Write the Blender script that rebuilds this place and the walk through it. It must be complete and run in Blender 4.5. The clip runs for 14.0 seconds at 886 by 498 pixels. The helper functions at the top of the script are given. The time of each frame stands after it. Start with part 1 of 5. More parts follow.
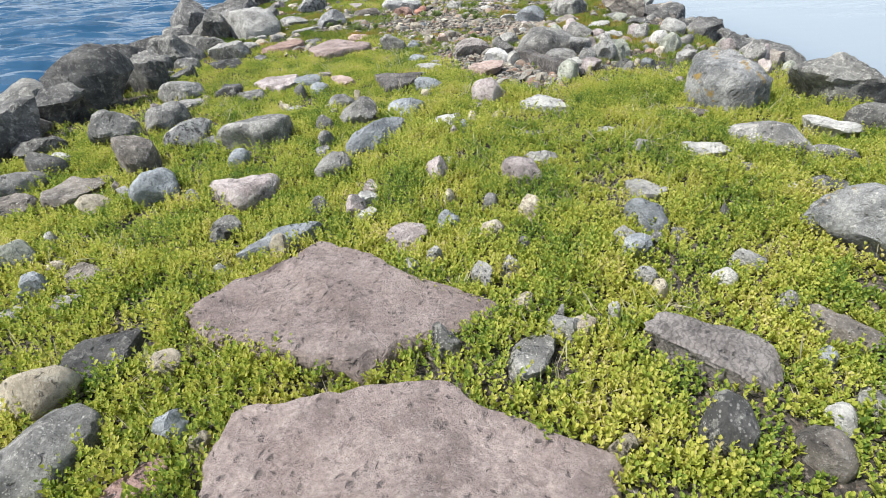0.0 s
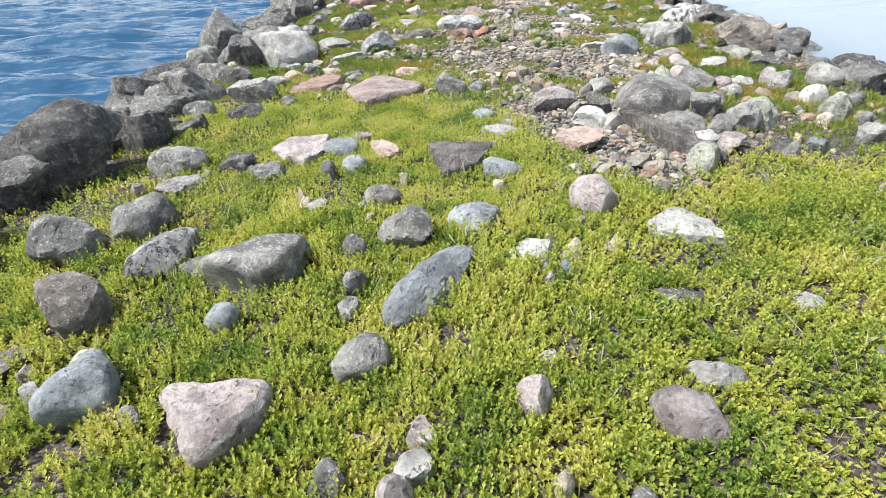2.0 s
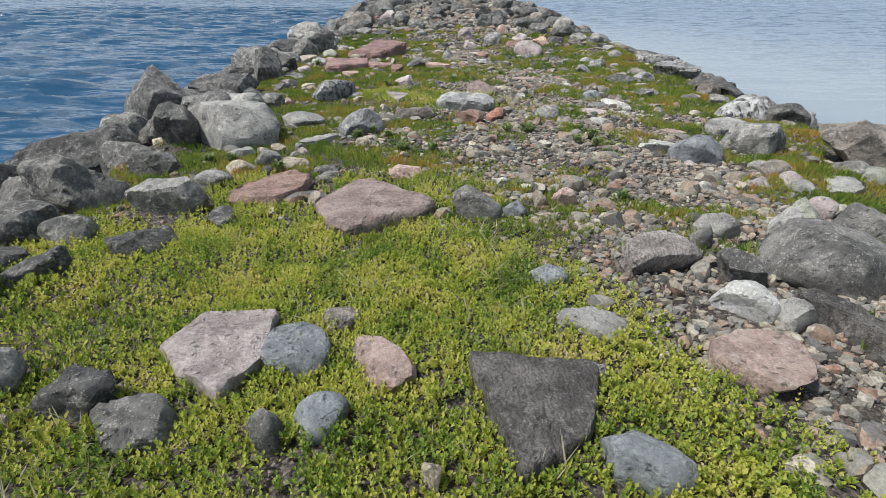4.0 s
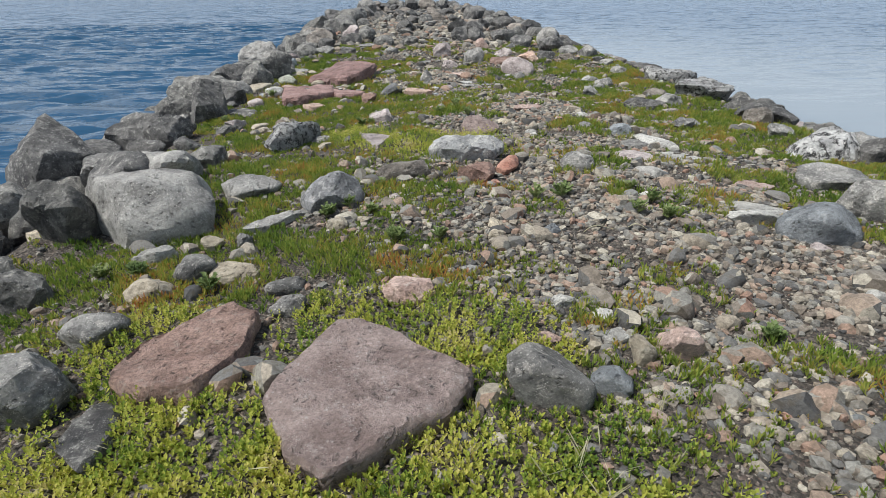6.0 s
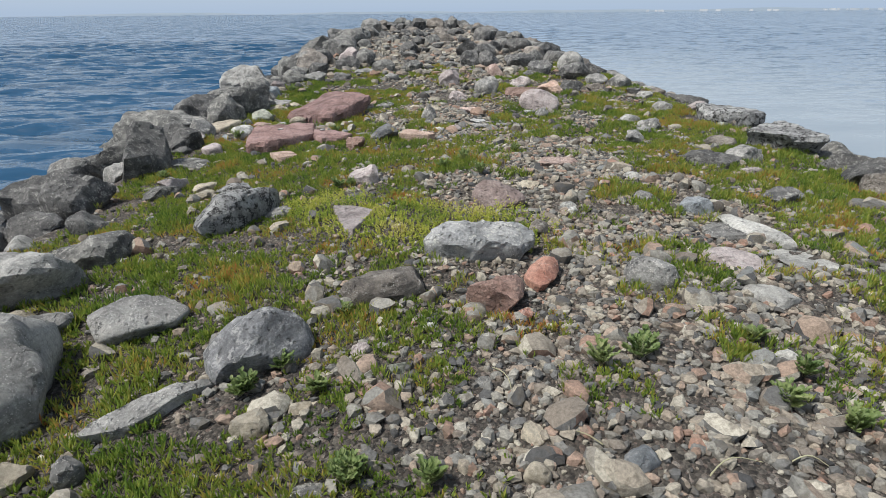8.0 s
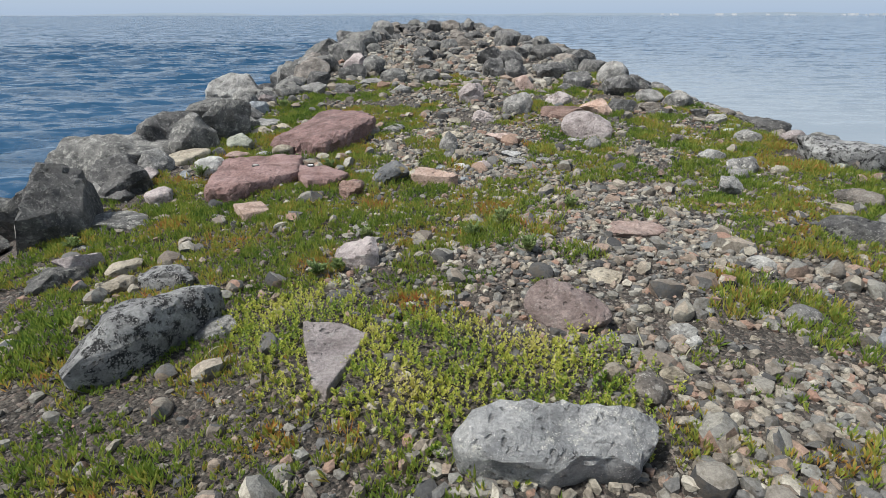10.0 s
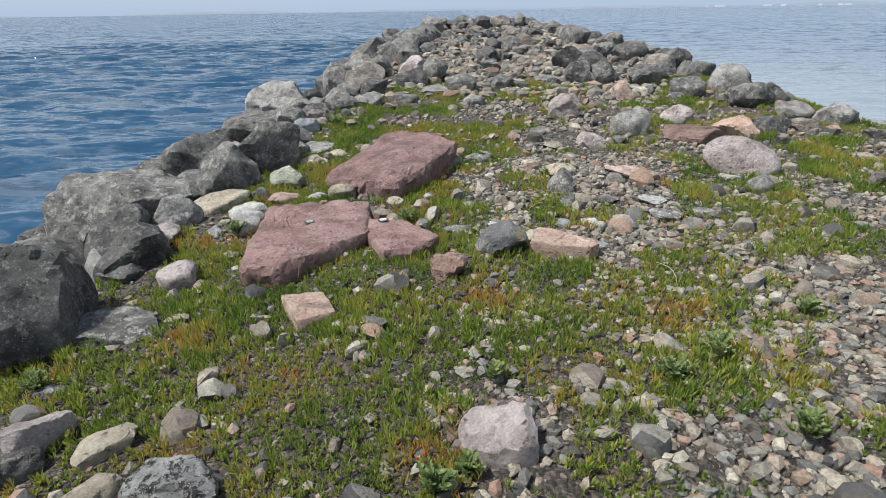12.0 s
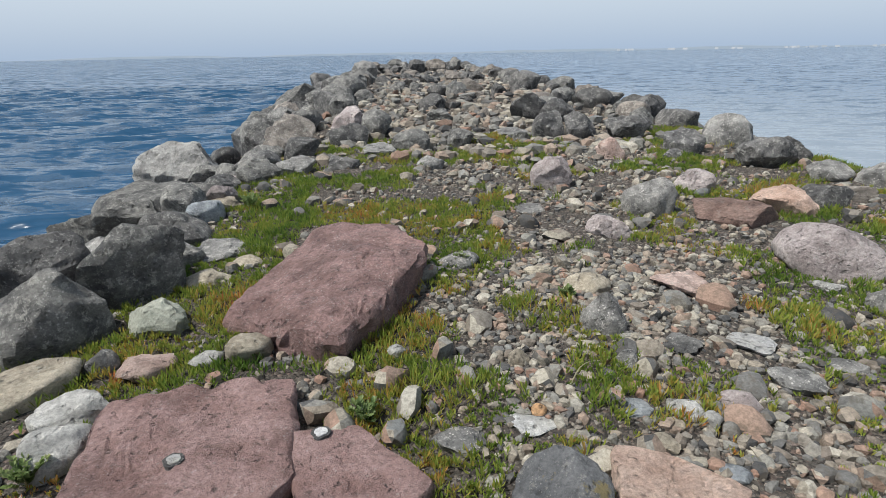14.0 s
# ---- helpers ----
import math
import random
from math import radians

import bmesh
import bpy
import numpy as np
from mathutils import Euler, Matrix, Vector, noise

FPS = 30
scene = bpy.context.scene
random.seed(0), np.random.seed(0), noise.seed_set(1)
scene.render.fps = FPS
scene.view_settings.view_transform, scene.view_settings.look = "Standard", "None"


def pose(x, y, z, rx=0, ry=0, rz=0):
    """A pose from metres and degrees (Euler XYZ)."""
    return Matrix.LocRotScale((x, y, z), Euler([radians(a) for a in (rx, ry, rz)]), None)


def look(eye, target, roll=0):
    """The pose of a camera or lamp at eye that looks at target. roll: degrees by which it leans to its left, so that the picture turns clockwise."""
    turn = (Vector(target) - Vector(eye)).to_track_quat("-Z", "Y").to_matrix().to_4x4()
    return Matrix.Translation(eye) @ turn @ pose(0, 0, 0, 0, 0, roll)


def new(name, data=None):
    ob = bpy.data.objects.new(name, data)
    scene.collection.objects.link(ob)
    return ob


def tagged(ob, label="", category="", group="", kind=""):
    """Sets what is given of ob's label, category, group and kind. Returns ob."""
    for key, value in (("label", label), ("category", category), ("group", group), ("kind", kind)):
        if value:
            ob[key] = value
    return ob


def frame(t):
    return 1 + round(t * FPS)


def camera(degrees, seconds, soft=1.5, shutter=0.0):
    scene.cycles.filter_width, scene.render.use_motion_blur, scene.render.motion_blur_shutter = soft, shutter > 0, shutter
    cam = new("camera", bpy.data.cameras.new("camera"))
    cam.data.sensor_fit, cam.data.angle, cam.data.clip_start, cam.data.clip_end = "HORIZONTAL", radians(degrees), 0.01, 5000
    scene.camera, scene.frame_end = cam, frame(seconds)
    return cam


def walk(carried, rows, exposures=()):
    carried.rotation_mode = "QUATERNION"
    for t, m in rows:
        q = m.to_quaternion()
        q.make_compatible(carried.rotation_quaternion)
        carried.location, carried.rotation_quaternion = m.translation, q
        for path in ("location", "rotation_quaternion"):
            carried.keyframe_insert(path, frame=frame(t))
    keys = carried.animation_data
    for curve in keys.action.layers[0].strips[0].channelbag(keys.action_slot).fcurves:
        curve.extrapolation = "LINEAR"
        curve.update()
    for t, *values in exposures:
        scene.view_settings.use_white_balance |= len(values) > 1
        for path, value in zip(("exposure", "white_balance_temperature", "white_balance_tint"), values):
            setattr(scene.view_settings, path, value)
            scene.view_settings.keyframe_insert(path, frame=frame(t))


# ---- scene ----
cam = camera(78.2, 14.0, 0.75)
METRES, EYE, TILT, LEAN, TURN = 13.8, 1.5, 0.0, -1.6, 0.0
ROWS = [
    (0.0, 0.0, 0.0, 0.0, -2.71, -31.45, 4.44),
    (0.5, 0.0016, 0.0309, -0.0006, -0.53, -33.73, 5.82),
    (1.0, -0.0031, 0.0665, 0.0119, -0.34, -33.64, 5.35),
    (1.5, -0.007, 0.0976, 0.0124, 0.8, -32.51, 4.74),
    (2.0, -0.0117, 0.1328, 0.0122, 2.11, -31.64, 4.58),
    (2.5, -0.0184, 0.1761, 0.0108, 1.25, -30.54, 3.87),
    (3.0, -0.0233, 0.2172, -0.0013, 0.64, -30.5, 3.68),
    (3.5, -0.0355, 0.2618, -0.0016, 0.75, -26.48, 1.47),
    (6.0, -0.0676, 0.4389, 0.0013, -4.23, -25.16, 2.25),
    (6.5, -0.0628, 0.473, 0.0006, -4.21, -24.44, 1.88),
    (7.0, -0.0623, 0.5114, 0.0015, -5.1, -23.47, 1.26),
    (7.5, -0.0594, 0.5457, -0.0019, -5.17, -23.3, 1.24),
    (8.0, -0.0545, 0.5779, 0.0025, -3.27, -23.5, 2.03),
    (10.5, -0.0591, 0.7449, 0.0025, -1.12, -23.08, 1.36),
    (11.0, -0.07, 0.7762, 0.004, 2.47, -22.32, 1.57),
    (11.5, -0.0861, 0.8047, 0.0021, 4.47, -22.86, 1.62),
    (12.0, -0.0995, 0.8344, 0.0046, 1.6, -23.58, 2.39),
    (12.5, -0.1054, 0.8677, 0.0048, -0.85, -22.46, 1.95),
    (13.0, -0.1111, 0.9006, 0.0042, -2.53, -20.44, 1.6),
    (13.5, -0.1168, 0.9386, 0.0054, -4.84, -19.86, 2.04),
    (14.0, -0.1165, 0.9744, 0.0046, -5.49, -19.89, 2.54),
]
walk(cam, [(t, pose(0, 0, EYE, TILT, LEAN, TURN) @ pose(METRES * x, METRES * y, METRES * z, 90 + pitch, roll, yaw)) for t, x, y, z, yaw, pitch, roll in ROWS],
     [(0.0, 0.53), (0.5, 0.86), (1.5, 0.84), (2.5, 0.7), (3.0, 0.72), (3.6, 0.2), (4.6, -0.03), (10.5, -0.01), (12.5, 0.09), (13.5, -0.04), (14.0, -0.04)])

# ---- world, sun ----
SUN_UP, SUN_ROUND = radians(60), radians(-106)
world = bpy.data.worlds.new("hazy_sky")
scene.world = world
world.use_nodes = True
wn, wl = world.node_tree.nodes, world.node_tree.links
sky = wn.new("ShaderNodeTexSky")
sky.sky_type, sky.sun_disc = "NISHITA", False
sky.sun_elevation, sky.sun_rotation = SUN_UP, SUN_ROUND
sky.dust_density, sky.air_density, sky.ozone_density = 3.0, 1.0, 1.5
haze = wn.new("ShaderNodeMix")
haze.data_type = "RGBA"
wl.new(sky.outputs[0], haze.inputs[6])
up = wn.new("ShaderNodeSeparateXYZ")
wl.new(wn.new("ShaderNodeTexCoord").outputs["Generated"], up.inputs[0])
thick = wn.new("ShaderNodeMapRange")
for i, v in enumerate((0.0, 0.75, 0.8, 0.35)):
    thick.inputs[i + 1].default_value = v
wl.new(up.outputs[2], thick.inputs[0])
wl.new(thick.outputs[0], haze.inputs[0])
veil = wn.new("ShaderNodeValToRGB")
veil.color_ramp.elements.new(0.1)
for e, (at_, col) in zip(veil.color_ramp.elements, ((0.0, (0.57, 0.73, 0.96, 1)), (0.1, (0.86, 0.98, 1.12, 1)), (0.45, (0.53, 0.65, 0.82, 1)))):
    e.position, e.color = at_, col
wl.new(up.outputs[2], veil.inputs[0])
bright = wn.new("ShaderNodeVectorMath")
bright.operation = "SCALE"
bright.inputs["Scale"].default_value = 10.0
wl.new(veil.outputs[0], bright.inputs[0])
wl.new(bright.outputs[0], haze.inputs[7])
wl.new(haze.outputs[2], wn["Background"].inputs[0])
wn["Background"].inputs[1].default_value = 0.088

sun = new("sun", bpy.data.lights.new("sun", "SUN"))
sun.data.energy, sun.data.angle, sun.data.color = 5.0, radians(6.0), (1.0, 0.98, 0.945)
sun.matrix_world = look((0, 0, 0), (-math.sin(SUN_ROUND) * math.cos(SUN_UP), -math.cos(SUN_ROUND) * math.cos(SUN_UP), -math.sin(SUN_UP)))

# ---- number helpers ----
rng = np.random.default_rng(7)


def lattice(ix, iy, iz, seed):
    h = (ix * 374761393 + iy * 668265263 + iz * 1440662683 + seed * 974634777) & 0xFFFFFFFF
    h = ((h ^ (h >> 13)) * 1274126177) & 0xFFFFFFFF
    return ((h ^ (h >> 16)) & 0xFFFFFF) / float(0xFFFFFF) * 2 - 1


def value_noise(p, seed=0):
    """Smooth noise from -1 to 1 at the points p, an array of n x 3."""
    i = np.floor(p).astype(np.int64)
    f = p - i
    f = f * f * (3 - 2 * f)
    out = 0
    for a in (0, 1):
        for b in (0, 1):
            for c in (0, 1):
                w = (f[:, 0] if a else 1 - f[:, 0]) * (f[:, 1] if b else 1 - f[:, 1]) * (f[:, 2] if c else 1 - f[:, 2])
                out = out + w * lattice(i[:, 0] + a, i[:, 1] + b, i[:, 2] + c, seed)
    return out


def fractal(p, seed=0, octaves=4, gain=0.5):
    out, amp = 0, 1.0
    for o in range(octaves):
        out = out + amp * value_noise(p * 2.0 ** o + 17.3 * o, seed + o)
        amp *= gain
    return out


def plan_noise(x, y, size, seed, octaves=3):
    return fractal(np.stack([x / size, y / size, np.full_like(x, 0.37)], 1), seed, octaves)


CREST_Y = (-12, 0, 5, 9, 12, 15, 17, 20, 24, 28, 46)
CREST_Z = (0, 0, 0.03, -0.02, 0.03, 0.07, 0.15, 0.3, 0.5, 0.6, 0.6)
WATER = -0.62


def ground_z(x, y):
    """The height of the breakwater's back at (x, y), without its small bumps."""
    x, y = np.asarray(x, float), np.asarray(y, float)
    z = np.interp(y, CREST_Y, CREST_Z) + 0.02 * np.clip(x, -4, 4)
    side = np.maximum(0, np.abs(x + 0.1) - np.interp(y, (17, 24), (3.5, 2.5)))
    tip = np.maximum(0, y - 43.5)
    return z - 0.42 * np.minimum(np.hypot(side, tip), 5)


def ground_full(x, y):
    return ground_z(x, y) + 0.035 * plan_noise(x, y, 0.9, 5, 3) + 0.012 * plan_noise(x, y, 0.16, 9, 2)


# ---- mesh helpers ----
def mesh_of(name, verts, faces, material, smooth=False):
    """A mesh from arrays: verts n x 3, faces m x k."""
    verts, faces = np.asarray(verts, np.float32), np.asarray(faces, np.int32)
    me = bpy.data.meshes.new(name)
    m, k = faces.shape
    me.vertices.add(len(verts)), me.loops.add(m * k), me.polygons.add(m)
    me.vertices.foreach_set("co", verts.ravel())
    me.loops.foreach_set("vertex_index", faces.ravel())
    me.polygons.foreach_set("loop_start", np.arange(0, m * k, k, dtype=np.int32))
    me.polygons.foreach_set("use_smooth", np.full(m, smooth))
    me.update(calc_edges=True)
    me.materials.append(material)
    return me


def crisp(me, verts, faces, degrees):
    """Marks the edges between faces that meet at more than this angle."""
    tri = verts[faces]
    normal = np.cross(tri[:, 1] - tri[:, 0], tri[:, 2] - tri[:, 0])
    normal /= np.maximum(np.linalg.norm(normal, axis=1), 1e-9)[:, None]
    pairs = np.sort(np.concatenate([faces[:, [0, 1]], faces[:, [1, 2]], faces[:, [2, 0]]]), 1)
    key, owner = pairs[:, 0] * 10000000 + pairs[:, 1], np.tile(np.arange(len(faces)), 3)
    order = np.argsort(key, kind="stable")
    key, owner = key[order], owner[order]
    twice = np.nonzero(key[1:] == key[:-1])[0]
    hard = np.sum(normal[owner[twice]] * normal[owner[twice + 1]], 1) < math.cos(radians(degrees))
    ends = np.zeros(len(me.edges) * 2, np.int32)
    me.edges.foreach_get("vertices", ends)
    ends = np.sort(ends.reshape(-1, 2), 1).astype(np.int64)
    mark = me.attributes.new("sharp_edge", "BOOLEAN", "EDGE")
    mark.data.foreach_set("value", np.isin(ends[:, 0] * 10000000 + ends[:, 1], key[twice][hard]))


BALLS = {}


def ball(level):
    """Unit icosphere as arrays."""
    if level not in BALLS:
        bm = bmesh.new()
        bmesh.ops.create_icosphere(bm, subdivisions=level, radius=1)
        bm.verts.ensure_lookup_table()
        BALLS[level] = (np.array([v.co for v in bm.verts]), np.array([[v.index for v in f.verts] for f in bm.faces]))
        bm.free()
    return BALLS[level]


# ---- materials ----
def material(name, roughness=0.9):
    m = bpy.data.materials.new(name)
    m.use_nodes = True
    b = m.node_tree.nodes["Principled BSDF"]
    b.inputs["Roughness"].default_value = roughness
    return m, m.node_tree.nodes, m.node_tree.links, b


def n_noise(nodes, links, vector, scale, detail=6.0, rough=0.6):
    n = nodes.new("ShaderNodeTexNoise")
    n.inputs["Scale"].default_value, n.inputs["Detail"].default_value, n.inputs["Roughness"].default_value = scale, detail, rough
    links.new(vector, n.inputs["Vector"])
    return n.outputs["Fac"]


def n_ramp(nodes, links, fac, *stops):
    r = nodes.new("ShaderNodeValToRGB")
    while len(r.color_ramp.elements) < len(stops):
        r.color_ramp.elements.new(0.5)
    for e, (at, col) in zip(r.color_ramp.elements, stops):
        e.position, e.color = at, (*col, 1) if len(col) == 3 else col
    links.new(fac, r.inputs[0])
    return r.outputs[0]


def n_mix(nodes, links, fac, a, b, blend="MIX"):
    m = nodes.new("ShaderNodeMix")
    m.data_type, m.blend_type = "RGBA", blend
    for socket, value in ((m.inputs[0], fac), (m.inputs[6], a), (m.inputs[7], b)):
        if isinstance(value, (int, float)):
            socket.default_value = value
        elif isinstance(value, tuple):
            socket.default_value = (*value, 1)
        else:
            links.new(value, socket)
    return m.outputs[2]


def n_math(nodes, links, op, a, b):
    m = nodes.new("ShaderNodeMath")
    m.operation = op
    for socket, value in zip(m.inputs, (a, b)):
        if isinstance(value, (int, float)):
            socket.default_value = value
        else:
            links.new(value, socket)
    return m.outputs[0]


def n_bump(nodes, links, bsdf, height, strength, distance):
    b = nodes.new("ShaderNodeBump")
    b.inputs["Strength"].default_value, b.inputs["Distance"].default_value = strength, distance
    links.new(height, b.inputs["Height"])
    links.new(b.outputs[0], bsdf.inputs["Normal"])


WHITE, BLACK = (1, 1, 1), (0, 0, 0)


def rock_material(name, dark, light, spot, spots=0.5, bands=0.0, fleck=(0.62, 0.6, 0.56), flecks=0.0, rust=None, spots_at=0.56, crust=0.55):
    """Weathered stone: two tones, mineral grain, lichen spots, and layers where it has them."""
    m, nodes, links, bsdf = material(name, 0.88)
    coord = nodes.new("ShaderNodeTexCoord").outputs["Object"]
    info = nodes.new("ShaderNodeObjectInfo")
    scaled = nodes.new("ShaderNodeVectorMath")
    scaled.operation = "MULTIPLY_ADD"
    links.new(info.outputs["Random"], scaled.inputs[0])
    scaled.inputs[1].default_value = (37, 53, 71)
    links.new(coord, scaled.inputs[2])
    at = scaled.outputs[0]
    broad = n_noise(nodes, links, at, 4.5, 8, 0.66)
    grain = n_noise(nodes, links, at, 48.0, 8, 0.8)
    colour = n_ramp(nodes, links, broad, (0.38, dark), (0.6, light))
    colour = n_mix(nodes, links, 0.6, colour, n_ramp(nodes, links, grain, (0.36, (0.5, 0.5, 0.5)), (0.63, (1.5, 1.5, 1.5))), "MULTIPLY")
    stain = n_ramp(nodes, links, n_noise(nodes, links, at, 3.4, 9, 0.75), (0.41, (crust, crust, crust)), (0.47, BLACK))
    colour = n_mix(nodes, links, stain, colour, tuple(0.55 * c for c in dark))
    if bands:
        wave = nodes.new("ShaderNodeTexWave")
        wave.bands_direction = "X" if bands > 0.6 else "Z"
        wave.inputs["Scale"].default_value, wave.inputs["Distortion"].default_value, wave.inputs["Detail"].default_value = 13.0, 12.0, 5
        wave.inputs["Detail Scale"].default_value = 2.0
        links.new(at, wave.inputs["Vector"])
        colour = n_mix(nodes, links, bands, colour, n_ramp(nodes, links, wave.outputs["Fac"], (0.1, (0.6, 0.6, 0.6)), (0.5, (1.12, 1.12, 1.12))), "MULTIPLY")
    patch = n_noise(nodes, links, at, 17.0, 8, 0.75)
    mask = n_ramp(nodes, links, patch, (spots_at, BLACK), (spots_at + 0.06, (spots, spots, spots)))
    colour = n_mix(nodes, links, mask, colour, spot)
    speck = nodes.new("ShaderNodeTexVoronoi")
    speck.inputs["Scale"].default_value = 42.0
    links.new(at, speck.inputs["Vector"])
    gate = n_noise(nodes, links, at, 9.0, 3)
    dots = n_math(nodes, links, "MULTIPLY", n_ramp(nodes, links, speck.outputs["Distance"], (0.16, WHITE), (0.26, BLACK)),
                  n_ramp(nodes, links, gate, (0.5, BLACK), (0.6, WHITE)))
    fine_speck = nodes.new("ShaderNodeTexVoronoi")
    fine_speck.inputs["Scale"].default_value = 95.0
    links.new(at, fine_speck.inputs["Vector"])
    dots = n_math(nodes, links, "MAXIMUM", dots, n_math(nodes, links, "MULTIPLY", n_ramp(nodes, links, fine_speck.outputs["Distance"], (0.2, WHITE), (0.3, BLACK)), n_ramp(nodes, links, patch, (0.46, BLACK), (0.56, WHITE))))
    colour = n_mix(nodes, links, n_math(nodes, links, "MULTIPLY", dots, flecks), colour, fleck)
    if rust:
        colour = n_mix(nodes, links, n_ramp(nodes, links, n_noise(nodes, links, at, 6.5, 6, 0.7), (0.58, BLACK), (0.64, WHITE)), colour, rust)
    warp = nodes.new("ShaderNodeVectorMath")
    warp.operation = "MULTIPLY_ADD"
    links.new(n_noise(nodes, links, at, 9.0, 4), warp.inputs[0])
    warp.inputs[1].default_value = (0.16, 0.16, 0.16)
    links.new(at, warp.inputs[2])
    crack = nodes.new("ShaderNodeTexVoronoi")
    crack.feature = "DISTANCE_TO_EDGE"
    crack.inputs["Scale"].default_value = 5.5
    links.new(warp.outputs[0], crack.inputs["Vector"])
    open_ = n_ramp(nodes, links, n_noise(nodes, links, at, 4.0, 2), (0.38, WHITE), (0.47, BLACK))
    line = n_math(nodes, links, "MULTIPLY", n_ramp(nodes, links, crack.outputs["Distance"], (0.0, WHITE), (0.014, BLACK)), open_)
    colour = n_mix(nodes, links, n_math(nodes, links, "MULTIPLY", line, 0.15), colour, (0.03, 0.028, 0.025))
    pit = nodes.new("ShaderNodeTexVoronoi")
    pit.inputs["Scale"].default_value = 23.0
    links.new(warp.outputs[0], pit.inputs["Vector"])
    pits = n_math(nodes, links, "MULTIPLY", n_ramp(nodes, links, pit.outputs["Distance"], (0.12, WHITE), (0.3, BLACK)), n_ramp(nodes, links, gate, (0.46, WHITE), (0.6, BLACK)))
    colour = n_mix(nodes, links, n_math(nodes, links, "MULTIPLY", pits, 0.55), colour, (0.05, 0.045, 0.04))
    tone = nodes.new("ShaderNodeMapRange")
    tone.inputs[3].default_value, tone.inputs[4].default_value = 0.75, 1.25
    links.new(info.outputs["Random"], tone.inputs[0])
    hsv = nodes.new("ShaderNodeHueSaturation")
    links.new(tone.outputs[0], hsv.inputs["Value"])
    links.new(colour, hsv.inputs["Color"])
    links.new(hsv.outputs[0], bsdf.inputs["Base Color"])
    rough = n_math(nodes, links, "ADD", n_math(nodes, links, "MULTIPLY", grain, 0.8), n_math(nodes, links, "MULTIPLY", patch, 1.2))
    rough = n_math(nodes, links, "SUBTRACT", n_math(nodes, links, "ADD", rough, n_math(nodes, links, "MULTIPLY", broad, 2.0)), n_math(nodes, links, "ADD", n_math(nodes, links, "MULTIPLY", line, 0.25), n_math(nodes, links, "MULTIPLY", pits, 0.8)))
    n_bump(nodes, links, bsdf, rough, 1.0, 0.022)
    return m


